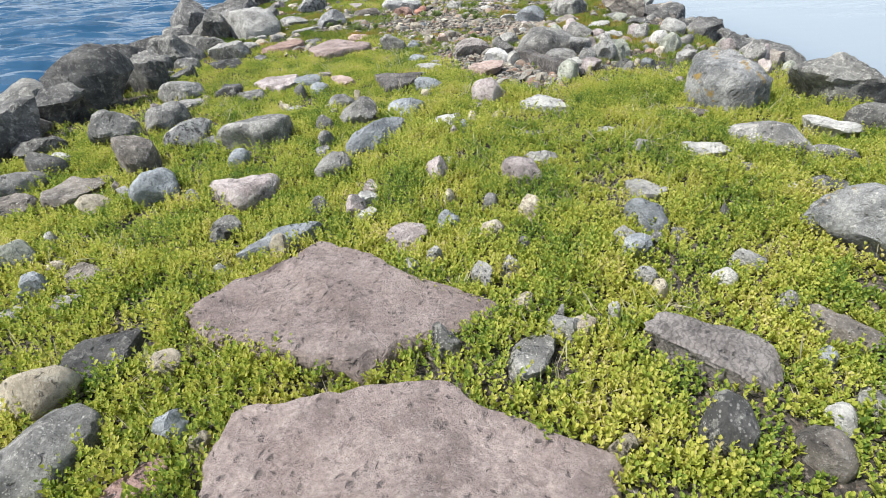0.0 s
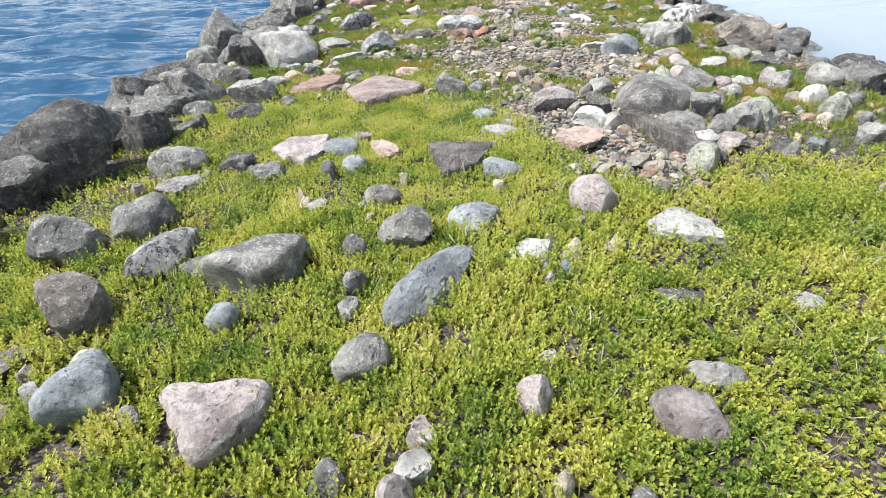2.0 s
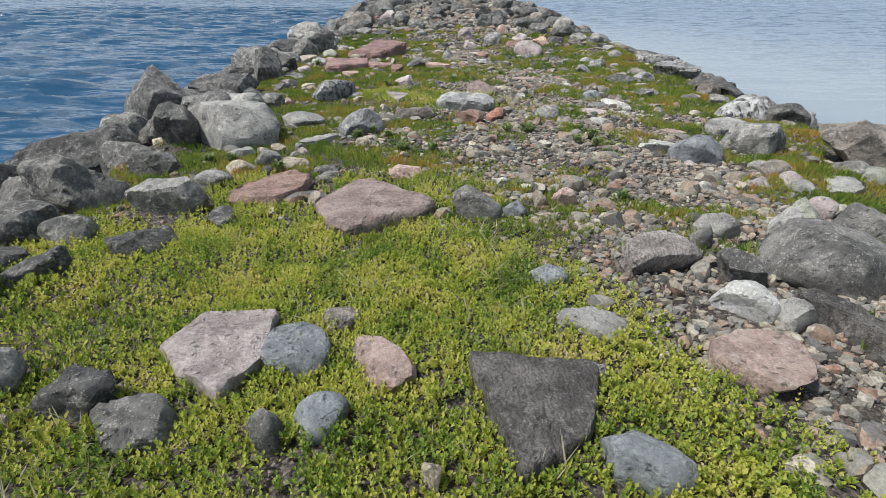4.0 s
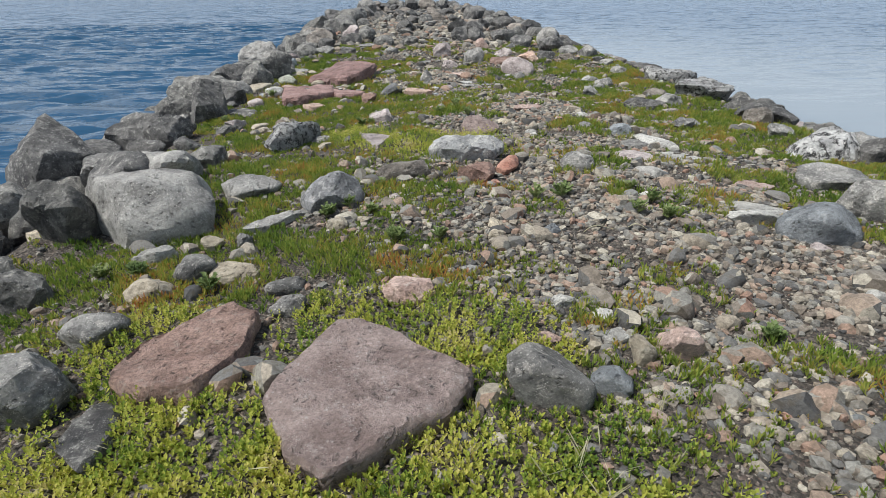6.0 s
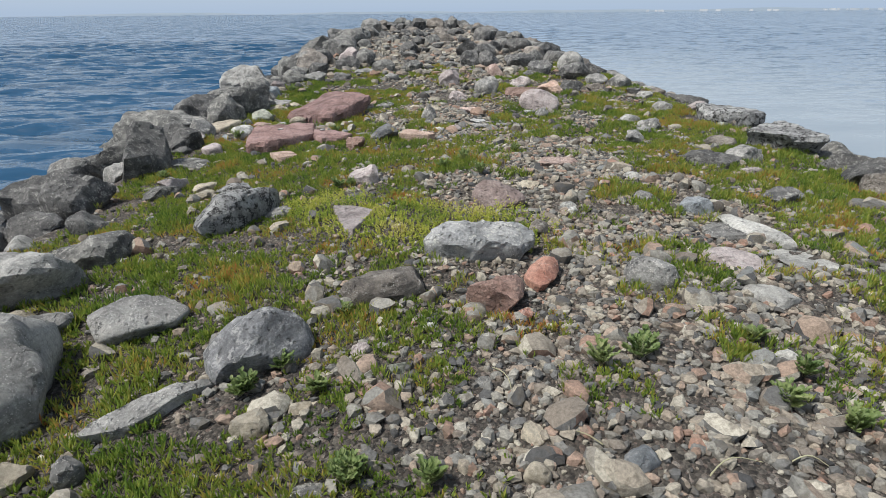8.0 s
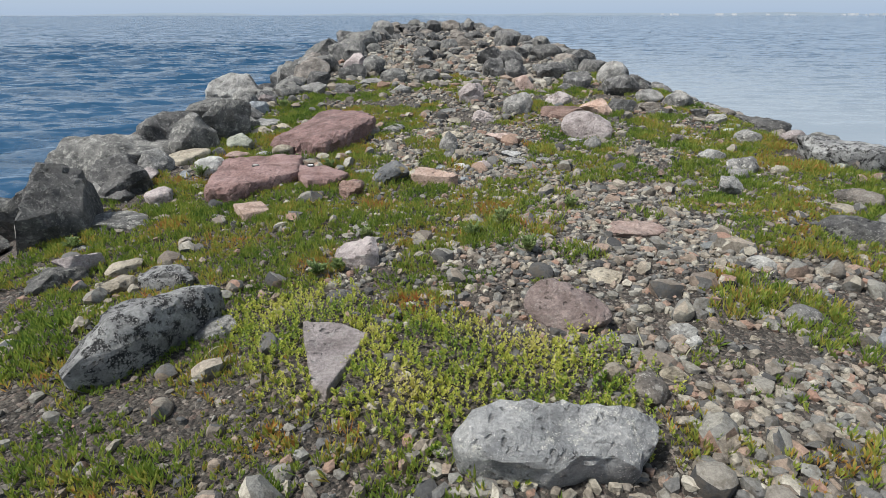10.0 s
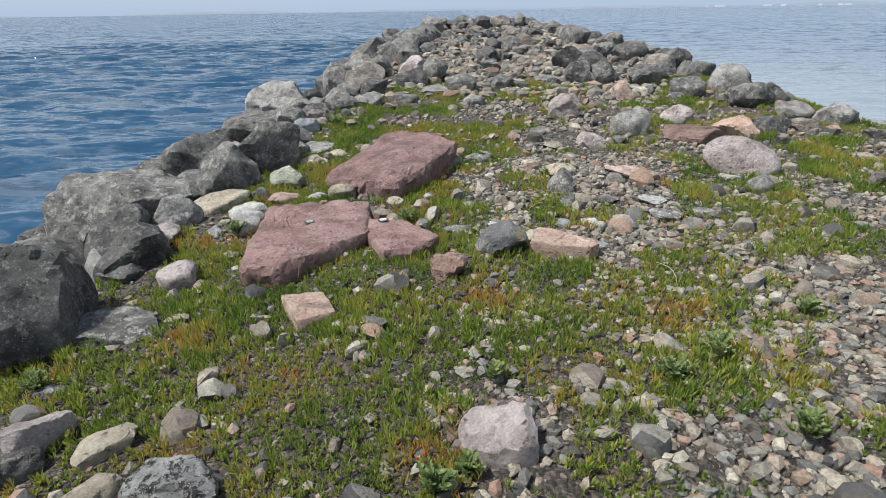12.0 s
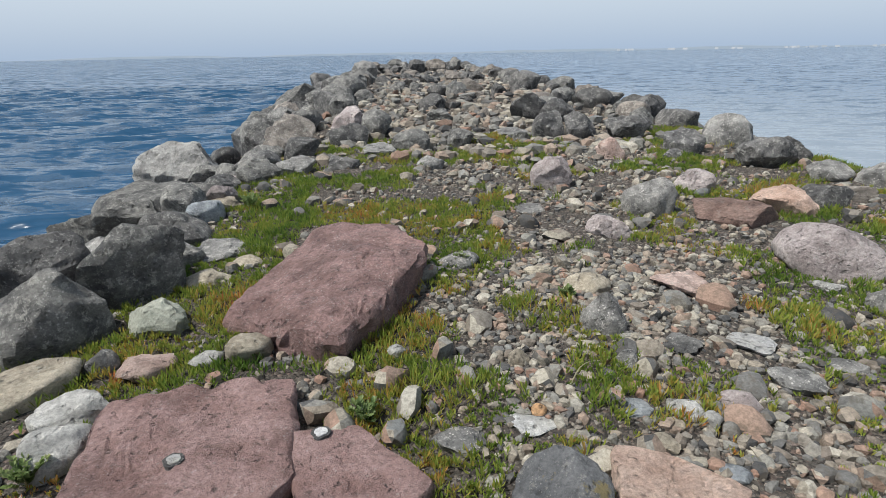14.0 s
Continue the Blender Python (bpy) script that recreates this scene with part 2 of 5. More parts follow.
STONE = {
    "grey": rock_material("grey_rock", (0.125, 0.124, 0.118), (0.32, 0.313, 0.29), (0.48, 0.455, 0.41), 0.6, 0.25, flecks=0.9, spots_at=0.545),
    "dark": rock_material("dark_rock", (0.06, 0.06, 0.06), (0.17, 0.165, 0.155), (0.4, 0.395, 0.355), 0.55, 0.2, flecks=0.45, spots_at=0.545),
    "speck": rock_material("lichen_grey_rock", (0.26, 0.26, 0.255), (0.5, 0.5, 0.48), (0.03, 0.03, 0.03), 1.0, 0.1, flecks=0.9, spots_at=0.5),
    "speck2": rock_material("flecked_grey_rock", (0.192, 0.198, 0.198), (0.384, 0.384, 0.371), (0.576, 0.563, 0.486), 0.6, 0.1, flecks=0.9),
    "vein": rock_material("veined_rock", (0.23, 0.235, 0.24), (0.45, 0.455, 0.46), (0.66, 0.65, 0.63), 0.8, 0.3, flecks=0.7, spots_at=0.53),
    "blue": rock_material("blue_grey_rock", (0.19, 0.21, 0.222), (0.36, 0.385, 0.4), (0.512, 0.525, 0.512), 0.4, 0.15, flecks=0.3),
    "slate": rock_material("slate_rock", (0.1, 0.09, 0.085), (0.24, 0.22, 0.2), (0.4, 0.39, 0.37), 0.5, 0.85, flecks=0.4),
    "banded": rock_material("banded_rock", (0.218, 0.192, 0.179), (0.422, 0.384, 0.358), (0.538, 0.486, 0.461), 0.4, 0.75),
    "pale": rock_material("pale_rock", (0.33, 0.325, 0.3), (0.55, 0.54, 0.5), (0.24, 0.235, 0.22), 0.5, 0.15, flecks=0.2),
    "bigpale": rock_material("pale_grey_rock", (0.215, 0.21, 0.197), (0.42, 0.41, 0.38), (0.13, 0.13, 0.12), 0.5, 0.1, flecks=0.8, crust=0.25),
    "white": rock_material("chalky_rock", (0.5, 0.49, 0.44), (0.6, 0.595, 0.58), (0.38, 0.37, 0.32), 0.4),
    "tan": rock_material("tan_rock", (0.32, 0.275, 0.205), (0.576, 0.512, 0.397), (0.64, 0.602, 0.512), 0.4, 0.15),
    "brown": rock_material("brown_rock", (0.13, 0.115, 0.1), (0.3, 0.265, 0.225), (0.42, 0.4, 0.35), 0.6, 0.2, flecks=0.6),
    "green": rock_material("green_grey_rock", (0.243, 0.256, 0.205), (0.448, 0.461, 0.384), (0.576, 0.576, 0.486), 0.4),
    "pink": rock_material("pink_rock", (0.384, 0.269, 0.224), (0.614, 0.474, 0.41), (0.64, 0.576, 0.512), 0.5, 0.2),
    "pinkpale": rock_material("pale_pink_rock", (0.4, 0.27, 0.205), (0.57, 0.43, 0.35), (0.3, 0.24, 0.2), 0.4, 0.2),
    "darksand": rock_material("dark_pink_grey_sandstone", (0.19, 0.14, 0.125), (0.33, 0.26, 0.235), (0.42, 0.38, 0.35), 0.4, 0.12, flecks=0.3),
    "pinkgrey": rock_material("pink_grey_rock", (0.282, 0.237, 0.224), (0.474, 0.416, 0.397), (0.55, 0.525, 0.486), 0.5, 0.15, flecks=0.3),
    "redp": rock_material("red_rock", (0.333, 0.154, 0.109), (0.538, 0.301, 0.224), (0.512, 0.435, 0.384), 0.4, 0.2),
    "orange": rock_material("orange_rock", (0.486, 0.256, 0.115), (0.666, 0.422, 0.23), (0.64, 0.538, 0.384), 0.4),
    "redbrown": rock_material("red_brown_rock", (0.205, 0.128, 0.102), (0.358, 0.243, 0.198), (0.41, 0.346, 0.294), 0.5, 0.5),
    "red": rock_material("red_sandstone", (0.27, 0.16, 0.14), (0.43, 0.285, 0.26), (0.12, 0.08, 0.07), 0.5, 0.12, flecks=0.25, spots_at=0.58),
    "sandstone": rock_material("pink_grey_sandstone", (0.27, 0.21, 0.19), (0.41, 0.332, 0.302), (0.16, 0.12, 0.105), 0.5, 0.12, flecks=0.2, spots_at=0.58),
    "darkred": rock_material("dark_red_sandstone", (0.192, 0.115, 0.102), (0.333, 0.211, 0.192), (0.115, 0.0896, 0.0832), 0.5, 0.35, flecks=0.4),
    "flank": rock_material("lichened_dark_grey_rock", (0.08, 0.08, 0.077), (0.225, 0.22, 0.2), (0.4, 0.39, 0.345), 0.7, 0.25, flecks=0.5, spots_at=0.535),
    "ochre": rock_material("ochre_stained_rock", (0.11, 0.115, 0.12), (0.26, 0.265, 0.265), (0.42, 0.41, 0.36), 0.5, 0.1, flecks=0.4, rust=(0.33, 0.27, 0.13)),
    "lichen": rock_material("orange_lichen_rock", (0.128, 0.134, 0.134), (0.32, 0.32, 0.314), (0.512, 0.512, 0.474), 0.5, 0.1, flecks=0.5, rust=(0.34, 0.23, 0.07)),
}


def gravel_material():
    m, nodes, links, bsdf = material("gravel", 0.9)
    geo = nodes.new("ShaderNodeNewGeometry")
    pick = n_ramp(nodes, links, geo.outputs["Random Per Island"], (0.0, (0.05, 0.05, 0.05)), (0.18, (0.14, 0.138, 0.13)), (0.38, (0.26, 0.25, 0.215)), (0.48, (0.17, 0.142, 0.115)),
                  (0.64, (0.33, 0.3, 0.24)), (0.75, (0.27, 0.165, 0.12)), (0.86, (0.29, 0.265, 0.21)), (0.95, (0.42, 0.39, 0.32)), (1.0, (0.15, 0.16, 0.158)))
    grain = n_noise(nodes, links, geo.outputs["Position"], 70.0, 4, 0.7)
    colour = n_mix(nodes, links, 0.7, pick, n_ramp(nodes, links, grain, (0.3, (0.45, 0.45, 0.45)), (0.7, (1.4, 1.4, 1.4))), "MULTIPLY")
    dirt = n_noise(nodes, links, geo.outputs["Position"], 16.0, 6, 0.7)
    colour = n_mix(nodes, links, n_ramp(nodes, links, dirt, (0.5, BLACK), (0.6, (0.55, 0.55, 0.55))), colour, (0.09, 0.075, 0.055))
    links.new(colour, bsdf.inputs["Base Color"])
    n_bump(nodes, links, bsdf, n_math(nodes, links, "ADD", grain, dirt), 0.8, 0.008)
    return m


def soil_material():
    m, nodes, links, bsdf = material("grit_and_soil", 0.95)
    at = nodes.new("ShaderNodeNewGeometry").outputs["Position"]
    broad = n_noise(nodes, links, at, 1.3, 5)
    fine = n_noise(nodes, links, at, 60.0, 6, 0.75)
    colour = n_ramp(nodes, links, broad, (0.35, (0.03, 0.024, 0.019)), (0.65, (0.07, 0.06, 0.05)))
    for scale, share in ((105.0, 0.75), (48.0, 0.6)):
        cells = nodes.new("ShaderNodeTexVoronoi")
        cells.inputs["Scale"].default_value = scale
        links.new(at, cells.inputs["Vector"])
        one = nodes.new("ShaderNodeSeparateColor")
        links.new(cells.outputs["Color"], one.inputs[0])
        grit = n_ramp(nodes, links, one.outputs[0], (0.0, (0.025, 0.022, 0.019)), (0.45, (0.075, 0.067, 0.057)), (0.75, (0.16, 0.147, 0.125)), (0.9, (0.17, 0.12, 0.1)), (1.0, (0.4, 0.38, 0.34)))
        colour = n_mix(nodes, links, n_math(nodes, links, "MULTIPLY", n_ramp(nodes, links, one.outputs[1], (0.25, BLACK), (0.3, WHITE)), share), colour, grit)
    colour = n_mix(nodes, links, 0.8, colour, n_ramp(nodes, links, fine, (0.3, (0.4, 0.4, 0.4)), (0.7, (1.5, 1.45, 1.4))), "MULTIPLY")
    links.new(colour, bsdf.inputs["Base Color"])
    n_bump(nodes, links, bsdf, n_math(nodes, links, "SUBTRACT", fine, n_math(nodes, links, "MULTIPLY", cells.outputs["Distance"], 1.5)), 1.0, 0.015)
    return m


def leaf_material(name, *stops, patch=1.5):
    """Fleshy leaves: each leaf its own tone, in drifts over the ground."""
    m, nodes, links, bsdf = material(name, 0.5)
    geo = nodes.new("ShaderNodeNewGeometry")
    drift = n_noise(nodes, links, geo.outputs["Position"], patch, 4, 0.7)
    fac = n_math(nodes, links, "ADD", n_math(nodes, links, "MULTIPLY", n_math(nodes, links, "SUBTRACT", drift, 0.5), 2.2),
                 n_math(nodes, links, "ADD", n_math(nodes, links, "MULTIPLY", geo.outputs["Random Per Island"], 0.5), 0.25))
    colour = n_ramp(nodes, links, fac, *stops)
    links.new(colour, bsdf.inputs["Base Color"])
    bsdf.inputs["Specular IOR Level"].default_value = 0.3
    thin = nodes.new("ShaderNodeBsdfTranslucent")
    links.new(colour, thin.inputs["Color"])
    mix = nodes.new("ShaderNodeMixShader")
    mix.inputs[0].default_value = 0.48
    links.new(bsdf.outputs[0], mix.inputs[1])
    links.new(thin.outputs[0], mix.inputs[2])
    links.new(mix.outputs[0], nodes["Material Output"].inputs["Surface"])
    return m


def water_material():
    m, nodes, links, bsdf = material("sea_water", 0.17)
    geo = nodes.new("ShaderNodeNewGeometry")
    at = geo.outputs["Position"]
    bsdf.inputs["IOR"].default_value = 1.33
    sep = nodes.new("ShaderNodeSeparateXYZ")
    links.new(at, sep.inputs[0])
    # open water is rough, the lee of the breakwater calm
    lee = nodes.new("ShaderNodeMapRange")
    lee.interpolation_type = "SMOOTHSTEP"
    for i, v in enumerate((1.0, 4.0, 1.0, 0.012)):
        lee.inputs[i + 1].default_value = v
    links.new(sep.outputs[0], lee.inputs[0])
    # lee base colour pale with silty shallows and painted sky reflection, deep blue outside
    pale_lee = nodes.new("ShaderNodeMapRange")
    pale_lee.interpolation_type = "SMOOTHSTEP"
    for i, v in enumerate((3.0, 7.0, 0.0, 1.0)):
        pale_lee.inputs[i + 1].default_value = v
    links.new(sep.outputs[0], pale_lee.inputs[0])
    beyond = nodes.new("ShaderNodeMapRange")
    beyond.interpolation_type = "SMOOTHSTEP"
    for i, v in enumerate((20.0, 90.0, 1.0, 0.0)):
        beyond.inputs[i + 1].default_value = v
    links.new(n_math(nodes, links, "ADD", n_math(nodes, links, "MULTIPLY", sep.outputs[0], 1.5), sep.outputs[1]), beyond.inputs[0])
    links.new(n_mix(nodes, links, n_math(nodes, links, "MULTIPLY", pale_lee.outputs[0], beyond.outputs[0]), (0.014, 0.06, 0.12), (0.21, 0.25, 0.28)), bsdf.inputs["Base Color"])
    links.new(n_math(nodes, links, "ADD", n_math(nodes, links, "MULTIPLY", lee.outputs[0], 0.05), 0.06), bsdf.inputs["Roughness"])
    far = nodes.new("ShaderNodeMapRange")
    far.interpolation_type = "SMOOTHSTEP"
    for i, v in enumerate((9.0, 28.0, 0.0, 0.5)):
        far.inputs[i + 1].default_value = v
    links.new(n_math(nodes, links, "ADD", n_math(nodes, links, "MULTIPLY", sep.outputs[0], 0.9), n_math(nodes, links, "MULTIPLY", sep.outputs[1], 0.35)), far.inputs[0])
    amount = n_math(nodes, links, "MAXIMUM", lee.outputs[0], far.outputs[0])
    stretch = nodes.new("ShaderNodeMapping")
    stretch.inputs["Scale"].default_value = (0.55, 1.35, 1)
    stretch.inputs["Rotation"].default_value = (0, 0, radians(-20))
    links.new(at, stretch.inputs["Vector"])
    tilt = None
    for scale, weight in ((6.0, 1.0), (2.6, 1.4), (1.2, 1.7), (0.55, 0.8)):
        n = nodes.new("ShaderNodeTexNoise")
        n.inputs["Scale"].default_value, n.inputs["Detail"].default_value = scale, 3
        links.new(stretch.outputs[0], n.inputs["Vector"])
        centred = nodes.new("ShaderNodeVectorMath")
        centred.operation = "SUBTRACT"
        links.new(n.outputs["Color"], centred.inputs[0])
        centred.inputs[1].default_value = (0.5, 0.5, 0.5)
        sized = nodes.new("ShaderNodeVectorMath")
        sized.operation = "MULTIPLY"
        links.new(centred.outputs[0], sized.inputs[0])
        sized.inputs[1].default_value = (0.5 * weight, 0.85 * weight, 0)
        if tilt:
            both = nodes.new("ShaderNodeVectorMath")
            links.new(tilt, both.inputs[0])
            links.new(sized.outputs[0], both.inputs[1])
            tilt = both.outputs[0]
        else:
            tilt = sized.outputs[0]
    reach = nodes.new("ShaderNodeMapRange")
    for i, v in enumerate((28.0, 75.0, 1.0, 1.6)):
        reach.inputs[i + 1].default_value = v
    links.new(sep.outputs[1], reach.inputs[0])
    amount = n_math(nodes, links, "MULTIPLY", amount, reach.outputs[0])
    strong = nodes.new("ShaderNodeVectorMath")
    strong.operation = "SCALE"
    links.new(tilt, strong.inputs[0])
    links.new(amount, strong.inputs["Scale"])
    whole = nodes.new("ShaderNodeVectorMath")
    links.new(strong.outputs[0], whole.inputs[0])
    links.new(geo.outputs["Normal"], whole.inputs[1])
    even = nodes.new("ShaderNodeVectorMath")
    even.operation = "NORMALIZE"
    links.new(whole.outputs[0], even.inputs[0])
    links.new(even.outputs[0], bsdf.inputs["Normal"])
    return m


GRAVEL, SOIL, SEA = gravel_material(), soil_material(), water_material()
SPRIG = leaf_material("fleshy_yellow_green_leaves", (0.08, (0.12, 0.205, 0.04)), (0.3, (0.26, 0.345, 0.06)), (0.55, (0.45, 0.48, 0.09)), (0.85, (0.57, 0.54, 0.14)), (1.0, (0.6, 0.53, 0.25)), patch=2.6)
SPEAR = leaf_material("glasswort_shoots", (0.08, (0.1, 0.18, 0.035)), (0.42, (0.23, 0.31, 0.055)), (0.66, (0.35, 0.375, 0.08)), (0.85, (0.46, 0.33, 0.08)), (1.0, (0.52, 0.22, 0.08)))
HERB = leaf_material("grey_green_herb_leaves", (0.15, (0.13, 0.2, 0.07)), (0.6, (0.25, 0.32, 0.12)), (0.95, (0.38, 0.41, 0.2)), patch=4.0)
STRAW = leaf_material("dry_stems", (0.2, (0.36, 0.33, 0.2)), (0.8, (0.6, 0.58, 0.4)))

# ---- ground and sea ----
gx = np.concatenate([np.linspace(-9, -4.6, 20), np.arange(-4.5, 4.5, 0.1), np.linspace(4.6, 9, 20)])
gy = np.concatenate([np.linspace(-12, -0.5, 30), np.arange(-0.4, 20, 0.1), np.arange(20, 52, 0.2)])
X, Y = np.meshgrid(gx, gy)
flat = np.stack([X.ravel(), Y.ravel(), ground_full(X.ravel(), Y.ravel())], 1)
ids = np.arange(len(flat)).reshape(X.shape)
quads = np.stack([ids[:-1, :-1], ids[:-1, 1:], ids[1:, 1:], ids[1:, :-1]], -1).reshape(-1, 4)
tagged(new("ground", mesh_of("ground", flat, quads, SOIL, True)), "dark gritty soil of the breakwater's back", "ground", kind="structure")

sx = np.concatenate([-np.geomspace(4500, 36, 40), np.arange(-34, -3, 0.17), np.linspace(-2.9, 2.9, 8), np.arange(3, 26, 1.2), np.geomspace(27, 4500, 40)])
sy = np.concatenate([-np.geomspace(4500, 1, 20) + 2.5, np.concatenate([np.arange(2, 30, 0.2), np.arange(30, 62, 0.3)]), np.geomspace(63, 4500, 50)])
X, Y = np.meshgrid(sx, sy)
px, py = X.ravel(), Y.ravel()
height = np.zeros_like(px)
for i in range(34):
    length = 0.8 * 1.032 ** i
    turn = radians(-78) + rng.normal() * 0.4
    k = 2 * math.pi / length
    height += 0.0072 * length * np.sin(k * (px * math.cos(turn) + py * math.sin(turn)) + rng.uniform(0, 6.28))
height = height + 1.6 * height * np.abs(height)
near = np.clip((66 - py) / 14, 0, 1) * np.clip((px + 36) / 8, 0, 1) * (np.clip((-3 - px) / 1.0, 0, 1) + 0.05 * (px > 3))
sea = np.stack([px, py, WATER + height * near], 1)
ids = np.arange(len(sea)).reshape(X.shape)
quads = np.stack([ids[:-1, :-1], ids[:-1, 1:], ids[1:, 1:], ids[1:, :-1]], -1).reshape(-1, 4)
tagged(new("water", mesh_of("water", sea, quads, SEA, True)), "blue choppy sea, calm and pale in the lee", "sea", kind="structure")

# ---- stones ----
PLACED = []
NAMES = {"grey": "weathered grey", "dark": "dark grey", "speck": "lichen-spotted grey", "speck2": "flecked grey", "vein": "white-veined grey", "blue": "smooth blue-grey",
         "slate": "dark layered", "banded": "banded brown-grey", "pale": "pale grey", "bigpale": "large pale grey", "white": "chalky white", "tan": "tan", "brown": "brown-grey",
         "green": "greenish grey", "pink": "pink", "pinkpale": "pale pink", "pinkgrey": "pinkish grey", "redp": "brick-red", "orange": "orange-tan", "redbrown": "red-brown",
         "red": "flat red sandstone", "sandstone": "flat pink-grey sandstone", "darksand": "flat dark pink-grey sandstone", "darkred": "dark red sandstone", "lichen": "dark grey, orange-lichened", "ochre": "blue-grey, ochre-stained", "flank": "lichened dark grey"}
SHAPES = {"round": "rounded", "rough": "angular", "flat": "flat", "peak": "pointed"}
OUTLINES = []


def rock_points(w, d, h, shape, level, seed):
    """A boulder's points: a ball cut by random planes and roughened, its underside sunk below zero."""
    r = np.random.default_rng(seed)
    u, faces = ball(level)
    count, lo, hi, sharp = {"round": (13, 0.6, 0.98, 48), "rough": (9, 0.42, 0.86, 150), "flat": (8, 0.5, 0.95, 110), "peak": (9, 0.5, 0.92, 110)}[shape]
    normals = r.normal(size=(count, 3))
    if shape == "flat":
        normals[:, 2] *= 0.35
        normals = np.vstack([normals, [r.normal() * 0.1, r.normal() * 0.1, 1]])
    elif shape == "rough":
        normals = np.vstack([normals, [r.normal() * 0.35, r.normal() * 0.35, 1]])
    normals /= np.linalg.norm(normals, axis=1)[:, None]
    reach = r.uniform(lo, hi, len(normals))
    if shape == "flat":
        reach[-1] = 0.5
    elif shape == "rough":
        reach[-1] = r.uniform(0.6, 0.88)
    inverse = np.maximum(u @ normals.T, 0.02) / reach
    radius = 1 / (np.sum(inverse ** sharp, 1) + 1.0) ** (1 / sharp)
    p = u * radius[:, None]
    size = np.abs(p).max(0)
    p = p / size
    if shape == "peak":
        p[:, :2] *= (1 - 0.42 * np.clip(p[:, 2:3] + 0.1, 0, 1) ** 0.8)
        p[:, 0] += 0.18 * np.clip(p[:, 2], 0, 1)
    half = np.array([w / 2, d / 2, h * 0.62])
    q = p * half
    scale = (w * d * h) ** (1 / 3)
    rough = {"round": 0.03, "rough": 0.05, "flat": 0.045, "peak": 0.04}[shape]
    q = q + u * (fractal(q / scale * 3.2 + seed * 1.7, seed, 5, 0.62) * rough * scale)[:, None]
    q[:, 2] = np.where(q[:, 2] < 0, q[:, 2] * 1.9, q[:, 2]) + h - half[2]
    return q, faces


def stone(x, y, w, d, h, turn, colour, shape, lift=0.0, group=""):
    if x < -3.2 and not group:
        w, d, h = 1.15 * w, 1.15 * d, 1.25 * h
    if y < 8:
        w, d, h = 1.1 * w, 1.1 * d, h + 0.07
    seed = len(PLACED) + 11
    big = w > 0.42
    level = 3 if w < 0.28 or y > 24 else 5 if w > 1.2 else 4
    q, faces = rock_points(w, d, h, shape, level, seed)
    name = "boulder" if big and shape != "flat" else "stone_slab" if shape == "flat" and w > 0.2 else "stone"
    me = mesh_of(name, q, faces, STONE[colour], True)
    if shape != "round":
        crisp(me, q, faces, 24)
    ob = new(name, me)
    z = float(ground_z(x, y))
    ob.matrix_world = pose(x, y, z - 0.02 + lift, 0, 0, turn)
    edge = abs(x + 0.1) > 3.3
    where = "on the breakwater's edge" if edge else "half sunk in green succulents" if y < 7 else "lying on gravel and low plants"
    tagged(ob, f"{NAMES[colour]} {SHAPES[shape] + ' ' if colour not in ('red', 'darkred', 'sandstone', 'darksand') else ''}{'boulder' if big else 'stone'} {where}", "boulder" if big else "stone", group)
    PLACED.append((x, y, w * 0.5, d * 0.5, radians(turn), h))
    return ob


